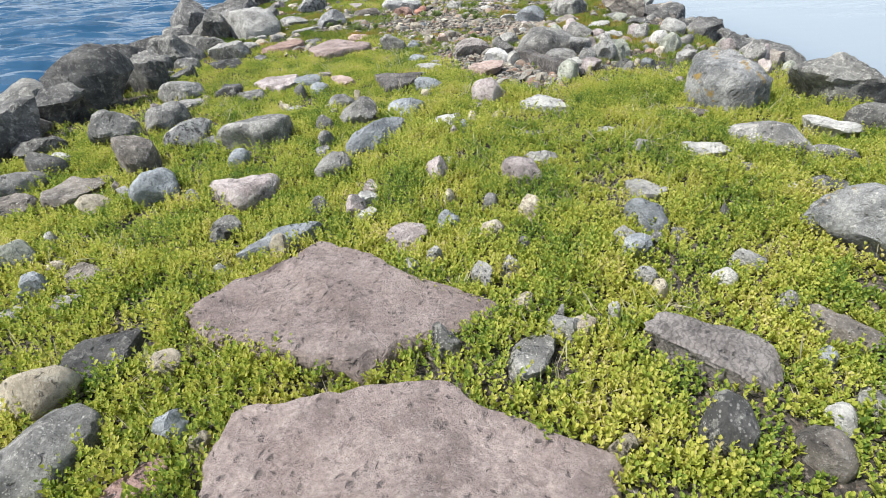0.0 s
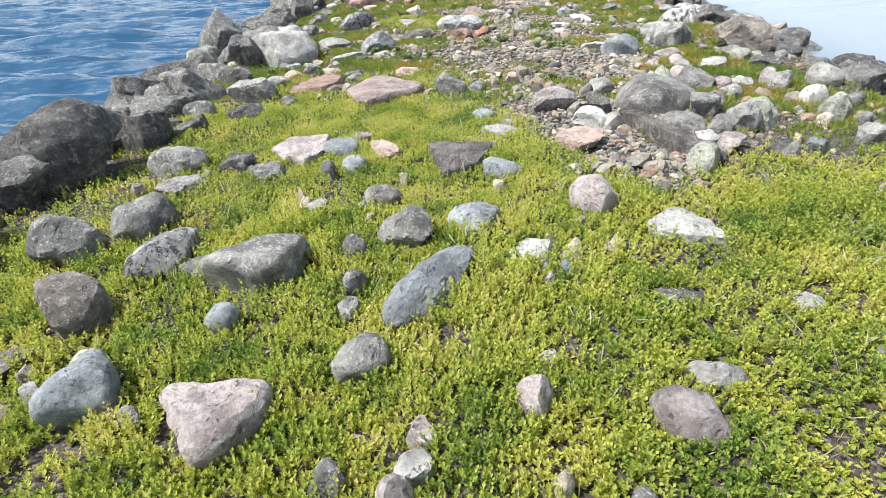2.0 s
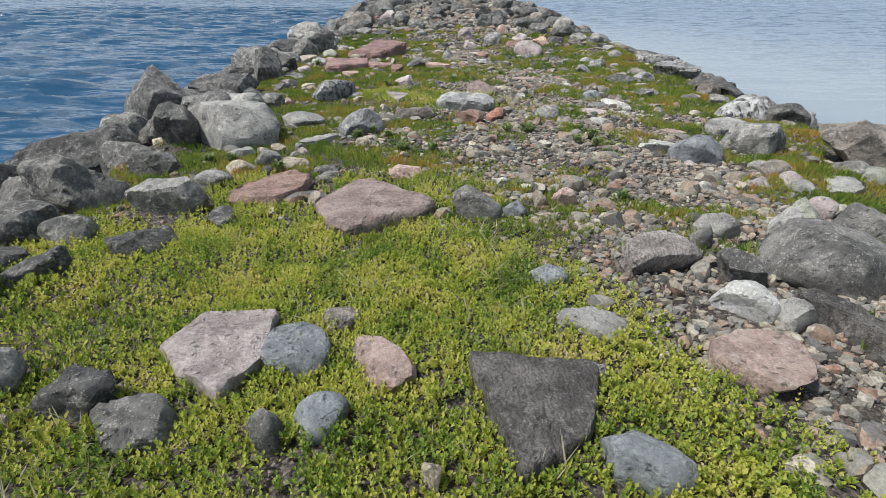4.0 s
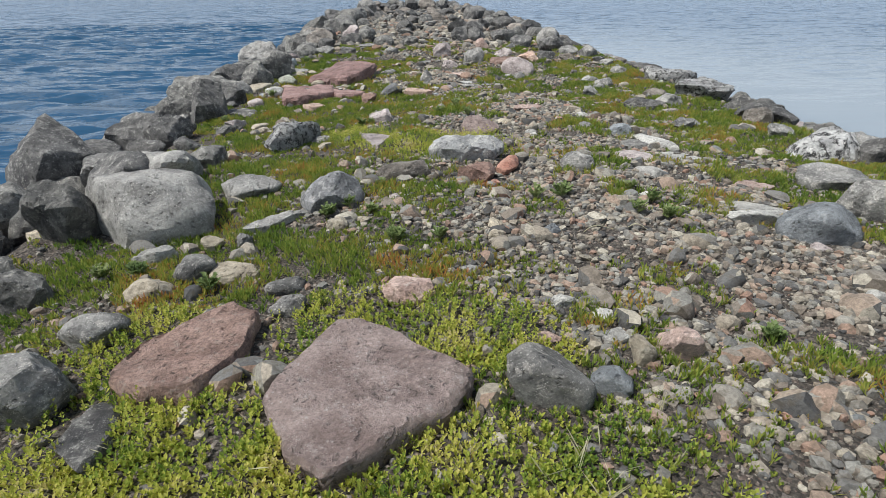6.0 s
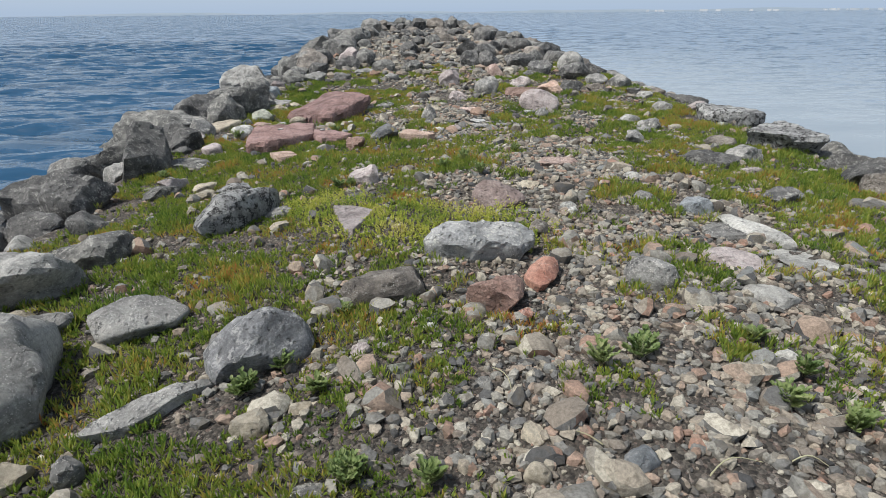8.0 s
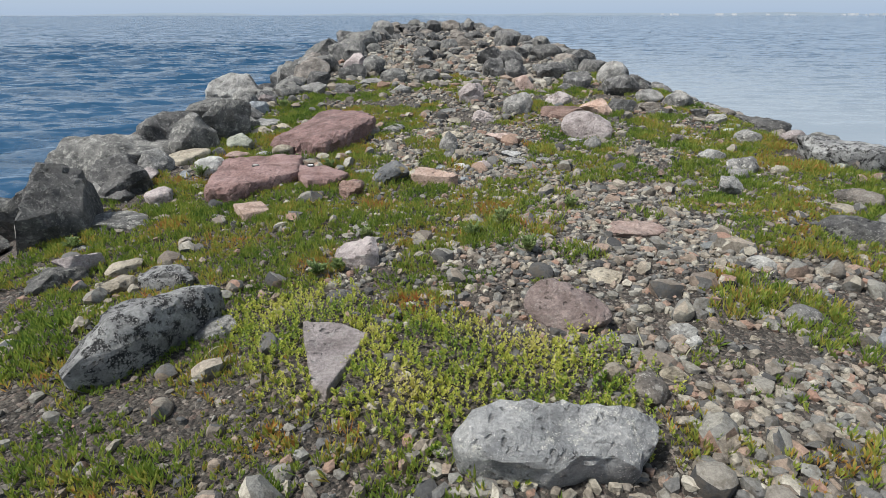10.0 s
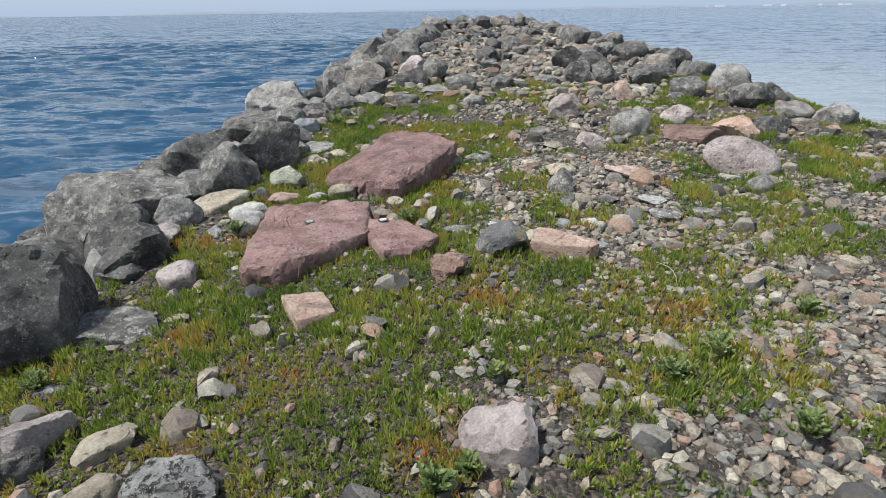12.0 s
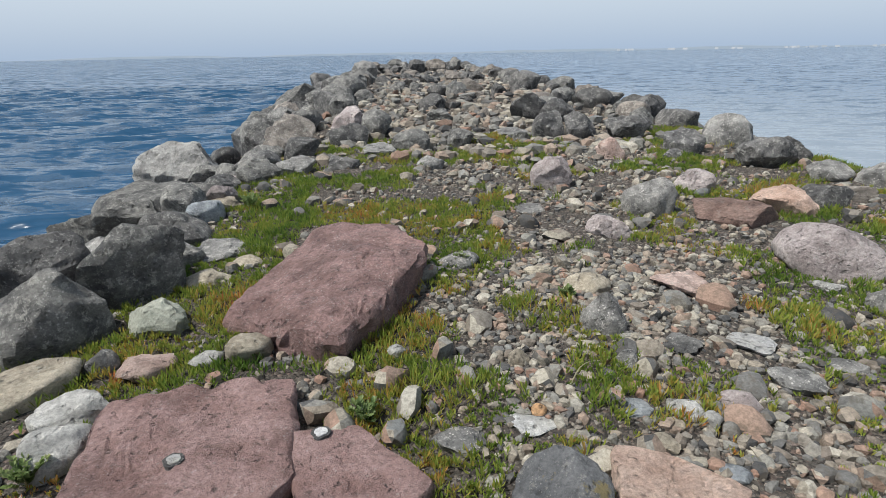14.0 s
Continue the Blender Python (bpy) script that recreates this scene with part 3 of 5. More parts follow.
def slab(x, y, h, colour, corners, tilt=(0.0, 0.0)):
    """A broken flat slab with the given outline round its middle, worn at the edges."""
    seed = len(PLACED) + 500
    c = np.array(corners)
    if np.sum(c[:, 0] * np.roll(c[:, 1], -1) - c[:, 1] * np.roll(c[:, 0], -1)) < 0:
        c = c[::-1]
    steps = max(4, int(90 / len(c)))
    ring = np.concatenate([np.linspace(a, b, steps, endpoint=False) for a, b in zip(c, np.roll(c, -1, 0))])
    for _ in range(2):
        ring = (np.roll(ring, 1, 0) + 2 * ring + np.roll(ring, -1, 0)) / 4
    n = len(ring)
    span = np.ptp(ring, 0).mean()
    rows = [(1.0, -0.12), (1.02, h * 0.25), (1.03, h * 0.6), (1.0, h * 0.86), (0.975, h * 0.97), (0.93, h)] + [(s, h) for s in np.linspace(0.86, 0.04, 18)]
    verts = []
    for i, (s, z) in enumerate(rows):
        p = np.column_stack([ring * s, np.full(n, z)])
        side = i < 6
        wob = fractal(p * 9 + seed, seed, 4, 0.6)
        p[:, :2] *= (1 + (0.05 if side else 0.0) * wob)[:, None]
        p[:, 2] += 0.022 * span * fractal(np.column_stack([p[:, :2] * 2.2, np.zeros(n)]) + seed, seed + 3, 5, 0.55) * (0.0 if i == 0 else 0.5 if i < 4 else 1.0)
        if i > 3:
            flake = fractal(np.column_stack([p[:, :2] * 3.4, np.full(n, 0.7)]) + seed * 0.37, seed + 8, 4, 0.6)
            p[:, 2] -= 0.09 * h * np.clip((flake - 0.2) / 0.06, 0, 1) + 0.1 * h * np.clip((flake - 0.6) / 0.06, 0, 1)
        p[:, 2] += (p[:, 0] * tilt[0] + p[:, 1] * tilt[1]) * (i > 0)
        verts.append(p)
    verts = np.concatenate(verts)
    a = np.arange(n)
    b = (a + 1) % n
    faces = np.concatenate([np.stack([a + i * n, b + i * n, b + (i + 1) * n, a + (i + 1) * n], 1) for i in range(len(rows) - 1)])
    cap = np.array([[(len(rows) - 1) * n + j for j in (0, k, k + 1, k + 1)][:3] for k in range(1, n - 1)])
    quads = np.concatenate([faces[:, [0, 1, 2]], faces[:, [0, 2, 3]], cap])
    me = mesh_of("stone_slab", verts, quads, STONE[colour], True)
    crisp(me, verts, quads, 32)
    ob = new("stone_slab", me)
    ob.matrix_world = pose(x, y, float(ground_z(x, y)), 0, 0, 0)
    where = "set among green succulents" if y < 7 else "lying on gravel and low plants"
    tagged(ob, f"{NAMES[colour]} slab {where}, worn at its edges", "stone slab")
    PLACED.append((x, y, np.ptp(c[:, 0]) * 0.3, np.ptp(c[:, 1]) * 0.3, 0.0, h))
    OUTLINES.append(c + np.array([x, y]))
    return ob


slab(-0.13, 1.07, 0.10, "sandstone", [(-0.60, -0.09), (-0.63, 0.12), (-0.55, 0.28), (-0.24, 0.31), (0.12, 0.35), (0.24, 0.23), (0.63, -0.01), (0.59, -0.20), (0.37, -0.35), (-0.29, -0.29)])
slab(-0.41, 2.00, 0.10, "sandstone", [(-0.71, -0.02), (-0.46, 0.22), (-0.18, 0.49), (-0.02, 0.41), (0.27, 0.13), (0.71, -0.15), (0.46, -0.29), (0.23, -0.40), (0.11, -0.49), (-0.06, -0.45), (-0.59, -0.21)])
slab(-0.26, 5.75, 0.08, "slate", [(-0.27, 0.32), (0.27, 0.24), (0.15, -0.14), (-0.11, -0.32)])
slab(-1.63, 6.14, 0.07, "pinkgrey", [(-0.23, -0.00), (-0.14, 0.27), (0.20, 0.30), (0.23, -0.10), (0.12, -0.30), (-0.06, -0.19)])
slab(-1.12, 7.88, 0.10, "darksand", [(-0.44, -0.03), (-0.17, 0.49), (-0.03, 0.47), (0.44, 0.01), (0.33, -0.17), (-0.13, -0.49), (-0.29, -0.30)])
slab(-1.96, 8.22, 0.12, "redbrown", [(-0.27, -0.21), (-0.22, 0.04), (0.10, 0.35), (0.25, 0.27), (0.27, -0.06), (0.12, -0.35), (-0.10, -0.34)])
slab(-1.25, 11.99, 0.07, "pinkgrey", [(-0.18, 0.29), (0.03, 0.26), (0.18, 0.16), (0.09, -0.10), (0.04, -0.29), (-0.04, -0.21)])
red_slab = slab(-2.45, 15.02, 0.12, "red", [(-0.26, -0.57), (-0.44, 0.54), (-0.19, 0.64), (0.34, 0.63), (0.44, 0.03), (0.20, -0.35), (0.01, -0.64)])
small_red_slab = slab(-1.82, 15.01, 0.08, "red", [(-0.31, 0.26), (0.02, 0.32), (0.31, -0.05), (0.13, -0.27), (-0.05, -0.32)])
slab(-2.01, 16.69, 0.17, "darkred", [(-0.60, -0.34), (-0.45, 0.13), (-0.20, 0.78), (0.36, 0.73), (0.60, 0.14), (0.35, -0.42), (0.09, -0.78), (-0.28, -0.61)], (0.13, 0.05))
slab(-0.70, 14.87, 0.10, "pinkpale", [(-0.15, 0.17), (0.06, 0.09), (0.22, -0.09), (0.15, -0.17), (-0.22, -0.08)])
slab(1.36, 5.95, 0.11, "slate", [(-0.26, 0.53), (-0.15, 0.57), (0.06, 0.07), (0.25, -0.50), (0.14, -0.54), (-0.05, 0.00)])
stone(1.12, 1.02, 0.17, 0.13, 0.09, -48, "brown", "round")
stone(0.87, 1.12, 0.15, 0.16, 0.13, -38, "dark", "rough")
stone(-1.00, 1.13, 0.25, 0.10, 0.02, 42, "red", "flat")
stone(1.25, 1.13, 0.10, 0.08, 0.06, -48, "pale", "round")
stone(1.41, 1.20, 0.13, 0.12, 0.03, -50, "grey", "flat")
stone(-1.38, 1.24, 0.41, 0.27, 0.12, 63, "grey", "round")
stone(1.40, 1.43, 0.07, 0.06, 0.02, -44, "blue", "round")
stone(0.98, 1.50, 0.50, 0.30, 0.13, -34, "banded", "rough")
stone(-1.52, 1.52, 0.17, 0.29, 0.15, 105, "tan", "round")
stone(0.33, 1.53, 0.19, 0.30, 0.05, -52, "grey", "flat")
stone(1.55, 1.57, 0.27, 0.19, 0.04, -65, "brown", "flat")
stone(0.62, 1.72, 0.08, 0.06, 0.01, -20, "grey", "flat")
stone(0.50, 1.76, 0.05, 0.08, 0.04, -16, "grey", "rough")
stone(0.72, 1.77, 0.06, 0.04, 0.04, -22, "pale", "rough")
stone(-1.37, 1.78, 0.39, 0.27, 0.08, 47, "dark", "flat")
stone(0.97, 1.90, 0.07, 0.06, 0.04, -27, "tan", "round")
stone(1.28, 1.96, 0.11, 0.07, 0.03, -33, "pale", "round")
stone(1.44, 2.06, 0.14, 0.07, 0.04, -35, "pale", "round")
stone(2.10, 2.12, 0.55, 0.38, 0.26, -65, "lichen", "rough")
stone(-2.01, 2.11, 0.18, 0.13, 0.02, 44, "pale", "flat")
stone(0.35, 2.16, 0.08, 0.06, 0.06, -9, "grey", "rough")
stone(-1.78, 2.17, 0.16, 0.18, 0.04, 39, "grey", "flat")
stone(-1.99, 2.28, 0.17, 0.13, 0.09, 41, "blue", "rough")
stone(1.24, 2.36, 0.09, 0.10, 0.02, -28, "grey", "flat")
stone(0.96, 2.36, 0.13, 0.09, 0.05, -22, "pale", "rough")
stone(-1.78, 2.40, 0.21, 0.29, 0.05, 37, "brown", "flat")
stone(-1.98, 2.48, 0.10, 0.08, 0.06, 39, "tan", "round")
stone(1.55, 2.51, 0.05, 0.04, 0.04, -32, "grey", "round")
stone(0.30, 2.51, 0.14, 0.11, 0.06, -7, "tan", "round")
stone(1.14, 2.53, 0.26, 0.15, 0.08, -56, "blue", "round")
stone(-0.14, 2.53, 0.24, 0.24, 0.06, -13, "pinkgrey", "flat")
stone(-2.29, 2.56, 0.30, 0.24, 0.15, 42, "green", "round")
stone(-0.81, 2.61, 0.52, 0.16, 0.07, 30, "blue", "flat")
stone(2.23, 2.72, 0.28, 0.20, 0.05, -39, "grey", "flat")
stone(-1.17, 2.79, 0.21, 0.16, 0.09, 38, "grey", "rough")
stone(1.25, 2.84, 0.29, 0.20, 0.04, -57, "pale", "flat")
stone(-0.38, 2.85, 0.15, 0.11, 0.04, 8, "pale", "flat")
stone(0.10, 2.95, 0.07, 0.09, 0.06, -2, "tan", "round")
stone(1.97, 3.06, 0.14, 0.10, 0.02, -33, "grey", "flat")
stone(2.51, 3.08, 0.25, 0.10, 0.08, -39, "grey", "round")
stone(0.60, 3.21, 0.28, 0.22, 0.12, -30, "pinkgrey", "round")
stone(-2.18, 3.26, 0.21, 0.17, 0.08, 34, "tan", "round")
stone(-1.24, 3.29, 0.45, 0.43, 0.11, 50, "pinkgrey", "flat")
stone(0.05, 3.30, 0.14, 0.13, 0.12, 15, "pinkgrey", "rough")
stone(1.85, 3.36, 0.31, 0.22, 0.05, -29, "pale", "flat")
stone(-2.80, 3.37, 0.35, 0.32, 0.08, 40, "brown", "flat")
stone(-1.81, 3.40, 0.35, 0.28, 0.19, 65, "blue", "round")
stone(2.30, 3.42, 0.49, 0.27, 0.15, -49, "grey", "round")
stone(0.75, 3.42, 0.24, 0.14, 0.07, -22, "pale", "rough")
stone(-2.44, 3.50, 0.49, 0.34, 0.10, 35, "brown", "flat")
stone(0.13, 3.54, 0.08, 0.12, 0.02, -6, "pale", "flat")
stone(-0.66, 3.55, 0.25, 0.20, 0.11, 24, "grey", "round")
stone(2.79, 3.57, 0.37, 0.26, 0.08, -38, "pale", "flat")
stone(3.16, 3.57, 0.39, 0.19, 0.12, -41, "flank", "round")
stone(-2.20, 3.92, 0.32, 0.33, 0.22, 60, "brown", "rough")
stone(-2.92, 3.63, 0.43, 0.18, 0.13, 39, "grey", "round")
stone(1.32, 3.86, 0.17, 0.12, 0.03, -19, "pale", "flat")
stone(-1.40, 3.87, 0.16, 0.13, 0.08, 20, "blue", "round")
stone(-2.82, 3.88, 0.25, 0.20, 0.18, 36, "dark", "round")
stone(0.79, 3.93, 0.27, 0.14, 0.02, -11, "grey", "flat")
stone(-0.80, 3.95, 0.11, 0.19, 0.03, 11, "grey", "flat")
stone(-0.38, 4.08, 0.67, 0.24, 0.12, 59, "blue", "rough")
stone(0.20, 4.08, 0.06, 0.06, 0.05, -26, "pinkgrey", "rough")
stone(2.09, 4.09, 0.33, 0.20, 0.03, -27, "brown", "flat")
stone(0.30, 4.16, 0.09, 0.07, 0.06, -28, "blue", "round")
stone(3.31, 4.27, 0.73, 0.59, 0.29, -48, "flank", "rough")
stone(0.35, 4.27, 0.13, 0.08, 0.04, -28, "pale", "rough")
stone(-1.33, 4.28, 0.60, 0.36, 0.20, 14, "grey", "round")
stone(2.42, 4.32, 0.60, 0.48, 0.42, -59, "lichen", "rough")
stone(-1.73, 4.34, 0.18, 0.19, 0.04, 46, "grey", "flat")
stone(0.38, 4.37, 0.08, 0.06, 0.06, -27, "tan", "round")
stone(-3.18, 4.38, 0.37, 0.27, 0.13, 36, "flank", "rough")
stone(0.16, 4.39, 0.23, 0.24, 0.05, -39, "pale", "flat")
stone(0.60, 4.39, 0.12, 0.06, 0.04, -33, "tan", "round")
stone(-1.95, 4.46, 0.47, 0.26, 0.14, 63, "speck", "round")
stone(-0.84, 4.46, 0.14, 0.11, 0.11, 19, "grey", "round")
stone(-2.56, 4.58, 0.46, 0.34, 0.26, 31, "grey", "rough")
stone(1.01, 4.51, 0.44, 0.31, 0.09, -31, "pale", "flat")
stone(0.26, 4.51, 0.06, 0.05, 0.03, -21, "pale", "rough")
stone(-0.53, 4.57, 0.34, 0.24, 0.17, 8, "grey", "rough")
stone(-3.51, 4.55, 0.69, 0.52, 0.29, 38, "dark", "rough")
stone(-0.15, 4.73, 0.33, 0.26, 0.12, 4, "blue", "round")
stone(-2.32, 4.85, 0.44, 0.35, 0.21, 67, "grey", "round")
stone(0.59, 4.87, 0.32, 0.26, 0.18, -26, "pinkgrey", "round")
stone(-1.19, 5.06, 0.20, 0.14, 0.04, 36, "grey", "flat")
stone(-0.79, 5.15, 0.27, 0.20, 0.08, 11, "grey", "round")
stone(-2.37, 5.48, 0.34, 0.26, 0.08, 45, "grey", "flat")
stone(0.03, 5.49, 0.30, 0.20, 0.09, -25, "blue", "round")
stone(-1.74, 5.68, 0.26, 0.35, 0.06, 61, "grey", "flat")
stone(-1.08, 5.72, 0.21, 0.17, 0.07, 36, "blue", "round")
stone(-2.03, 5.84, 0.31, 0.23, 0.12, 35, "dark", "rough")
stone(-2.56, 5.87, 0.46, 0.36, 0.17, 43, "grey", "round")
stone(-3.46, 5.89, 0.71, 0.56, 0.47, 30, "dark", "rough")
stone(-4.34, 5.95, 0.81, 0.65, 0.47, 36, "flank", "rough")
stone(0.69, 5.99, 0.38, 0.40, 0.09, -41, "pink", "flat")
stone(-0.90, 6.05, 0.19, 0.34, 0.05, 40, "pink", "flat")
stone(-1.29, 6.13, 0.29, 0.34, 0.07, 38, "blue", "flat")
stone(1.53, 6.17, 0.35, 0.28, 0.12, -58, "grey", "round")
stone(0.07, 6.31, 0.32, 0.23, 0.06, -22, "pale", "flat")
stone(1.03, 6.34, 0.18, 0.14, 0.10, -29, "pale", "rough")
stone(-1.12, 6.40, 0.18, 0.15, 0.04, 13, "brown", "flat")
stone(0.84, 6.49, 0.31, 0.23, 0.13, -45, "white", "rough")
stone(-4.29, 6.50, 0.65, 0.52, 0.33, 33, "dark", "rough")
stone(-3.15, 6.58, 0.45, 0.34, 0.31, 26, "flank", "rough")
stone(-0.06, 6.78, 0.23, 0.15, 0.07, -8, "blue", "round")
stone(0.99, 6.79, 0.25, 0.18, 0.17, -25, "dark", "rough")
stone(1.49, 6.85, 0.67, 0.52, 0.26, -32, "grey", "round")
stone(-3.32, 6.87, 0.49, 0.39, 0.12, 41, "dark", "flat")
stone(-2.88, 6.90, 0.43, 0.14, 0.13, 36, "dark", "rough")
stone(0.56, 6.97, 0.50, 0.28, 0.15, -2, "banded", "rough")
stone(2.25, 7.00, 0.22, 0.18, 0.09, -39, "grey", "round")
stone(0.96, 7.21, 0.15, 0.12, 0.12, -22, "grey", "round")
stone(-2.46, 7.22, 0.38, 0.28, 0.18, 29, "dark", "rough")
stone(2.03, 7.29, 0.35, 0.27, 0.20, -34, "grey", "rough")
stone(-3.01, 7.35, 0.31, 0.25, 0.14, 34, "flank", "round")
stone(1.12, 7.38, 0.26, 0.21, 0.12, -23, "grey", "round")
stone(2.46, 7.39, 0.24, 0.33, 0.06, -38, "pale", "flat")
stone(-3.49, 7.43, 0.52, 0.41, 0.16, 38, "flank", "rough")
stone(-2.19, 7.75, 0.22, 0.39, 0.05, 22, "dark", "flat")
stone(-0.10, 7.83, 0.18, 0.12, 0.05, -30, "blue", "round")
stone(-0.39, 7.83, 0.35, 0.28, 0.15, -20, "grey", "round")
stone(-2.62, 7.99, 0.58, 0.43, 0.22, 26, "grey", "rough")
stone(0.09, 8.03, 0.15, 0.13, 0.13, -33, "tan", "rough")
stone(-3.43, 8.07, 0.72, 0.54, 0.32, 33, "flank", "rough")
stone(0.28, 8.07, 0.23, 0.17, 0.14, -67, "pink", "rough")
stone(3.08, 8.13, 0.42, 0.32, 0.15, -38, "flank", "rough")
stone(0.06, 8.21, 0.17, 0.16, 0.04, -29, "pale", "flat")
stone(-0.27, 8.23, 0.13, 0.12, 0.03, -19, "pink", "flat")
stone(-4.32, 8.27, 0.69, 0.55, 0.40, 39, "dark", "rough")
stone(2.22, 8.30, 0.22, 0.18, 0.10, -30, "pale", "round")
stone(2.61, 8.31, 0.32, 0.58, 0.08, -33, "pale", "flat")
stone(0.05, 8.37, 0.13, 0.10, 0.06, -26, "pale", "rough")
stone(-2.51, 8.45, 0.34, 0.27, 0.17, 41, "grey", "round")
stone(-4.29, 8.50, 0.59, 0.47, 0.50, 38, "dark", "rough")
stone(-0.12, 8.53, 0.14, 0.10, 0.07, -20, "pale", "rough")
stone(-1.60, 8.64, 0.23, 0.17, 0.10, 19, "grey", "rough")
stone(2.92, 8.72, 0.32, 0.25, 0.13, -34, "grey", "round")
stone(-0.94, 8.74, 0.31, 0.24, 0.12, 2, "pink", "rough")
stone(2.26, 8.77, 0.40, 0.14, 0.12, -28, "pale", "round")
stone(-2.43, 8.90, 0.28, 0.23, 0.13, 33, "tan", "round")
stone(-3.16, 8.90, 0.49, 0.37, 0.24, 27, "flank", "rough")
stone(-1.66, 8.92, 0.25, 0.14, 0.08, 18, "grey", "round")
stone(3.22, 8.94, 0.87, 0.70, 0.39, -35, "brown", "rough")
stone(-0.58, 8.95, 0.16, 0.12, 0.10, -7, "pale", "rough")
stone(1.74, 9.13, 0.50, 0.40, 0.26, -45, "blue", "round")
stone(-2.26, 9.15, 0.27, 0.21, 0.15, 28, "grey", "round")
stone(-2.00, 9.15, 0.32, 0.28, 0.08, 23, "tan", "flat")
stone(0.44, 9.34, 0.21, 0.15, 0.02, -51, "redp", "flat")
stone(2.39, 9.39, 0.58, 0.44, 0.37, -27, "grey", "rough")
stone(0.28, 9.40, 0.16, 0.11, 0.04, -51, "redp", "flat")
stone(-2.62, 9.41, 0.33, 0.20, 0.10, 31, "pale", "rough")
stone(-0.35, 9.42, 0.12, 0.09, 0.09, -15, "tan", "round")
stone(-1.16, 9.43, 0.15, 0.10, 0.04, 16, "grey", "round")
stone(1.48, 9.44, 0.36, 0.27, 0.13, -19, "pale", "rough")
stone(0.05, 9.45, 0.13, 0.13, 0.11, -29, "blue", "round")
stone(-2.06, 9.56, 0.11, 0.14, 0.10, 40, "grey", "rough")
stone(-2.26, 9.57, 0.17, 0.13, 0.11, 43, "tan", "rough")
stone(0.19, 9.60, 0.11, 0.09, 0.04, -30, "blue", "round")
stone(-0.33, 9.61, 0.12, 0.09, 0.10, -15, "tan", "rough")
stone(1.64, 9.63, 0.45, 0.31, 0.06, -39, "pale", "flat")
stone(0.92, 9.65, 0.14, 0.10, 0.04, -45, "tan", "round")
stone(-4.37, 9.70, 1.10, 0.82, 0.53, 33, "dark", "rough")
stone(0.37, 9.73, 0.14, 0.11, 0.03, -33, "orange", "flat")
stone(0.10, 9.76, 0.20, 0.14, 0.02, -26, "redp", "flat")
stone(-1.43, 9.77, 0.19, 0.14, 0.11, 21, "tan", "rough")
stone(-1.25, 9.85, 0.14, 0.11, 0.06, 15, "tan", "rough")
stone(-3.36, 9.85, 0.42, 0.33, 0.36, 37, "flank", "rough")
stone(1.00, 9.90, 0.16, 0.11, 0.02, -42, "grey", "flat")
stone(-1.88, 9.93, 0.63, 0.15, 0.10, 44, "bigpale", "flat")
stone(-0.47, 9.96, 0.12, 0.10, 0.05, -8, "grey", "round")
stone(-2.85, 10.03, 1.10, 0.80, 0.54, 188, "bigpale", "peak")
stone(0.95, 10.02, 0.12, 0.09, 0.08, -40, "pale", "rough")
stone(2.50, 10.07, 0.62, 0.50, 0.19, -44, "grey", "round")
stone(-0.85, 10.08, 0.12, 0.09, 0.09, 3, "green", "rough")
stone(1.90, 10.10, 0.31, 0.21, 0.07, -38, "pink", "flat")
stone(-1.04, 10.24, 0.12, 0.10, 0.08, 7, "pinkgrey", "round")
stone(-1.52, 10.26, 0.53, 0.42, 0.28, 34, "vein", "peak")
stone(-0.70, 10.42, 0.10, 0.08, 0.08, -1, "pale", "rough")
stone(-0.18, 10.52, 0.12, 0.09, 0.07, -13, "redp", "rough")
stone(1.21, 10.53, 0.32, 0.25, 0.12, -38, "pale", "round")
stone(3.37, 10.53, 0.48, 0.36, 0.26, -29, "dark", "rough")
stone(-2.73, 10.59, 0.29, 0.22, 0.16, 37, "grey", "rough")
stone(-2.27, 10.62, 0.51, 0.39, 0.18, 30, "bigpale", "round")
stone(-0.27, 10.69, 0.42, 0.31, 0.20, -0, "redbrown", "rough")
stone(-2.99, 10.70, 0.23, 0.18, 0.10, 39, "tan", "round")
stone(-4.27, 10.70, 0.68, 0.51, 0.45, 28, "flank", "rough")
stone(0.64, 10.82, 0.31, 0.25, 0.18, -26, "grey", "round")
stone(3.00, 10.84, 0.75, 0.57, 0.27, -42, "speck", "rough")
stone(-0.90, 10.86, 0.60, 0.32, 0.17, 15, "brown", "rough")
stone(0.03, 10.98, 0.24, 0.36, 0.11, -15, "redp", "rough")
stone(1.70, 10.99, 0.47, 0.33, 0.05, -49, "pale", "flat")
stone(1.25, 11.01, 0.41, 0.35, 0.10, -43, "pinkgrey", "flat")
stone(-3.08, 11.04, 0.62, 0.50, 0.32, 37, "bigpale", "rough")
stone(-0.32, 11.37, 0.78, 0.34, 0.25, 3, "speck2", "rough")
stone(1.63, 11.46, 0.68, 0.19, 0.13, -70, "pale", "flat")
stone(1.48, 11.47, 0.35, 0.41, 0.08, -53, "grey", "flat")
stone(-3.01, 11.51, 0.65, 0.49, 0.22, 17, "flank", "rough")
stone(0.16, 11.68, 0.22, 0.17, 0.10, -75, "brown", "round")
stone(-4.35, 11.71, 0.91, 0.73, 0.68, 34, "dark", "rough")
stone(-1.14, 11.77, 0.12, 0.10, 0.05, 12, "grey", "round")
stone(0.31, 11.78, 0.14, 0.11, 0.09, -37, "tan", "rough")
stone(1.44, 11.89, 0.26, 0.21, 0.16, -29, "blue", "round")
stone(0.87, 11.98, 0.43, 0.30, 0.05, -60, "tan", "flat")
stone(0.51, 12.03, 0.09, 0.07, 0.08, -17, "white", "rough")
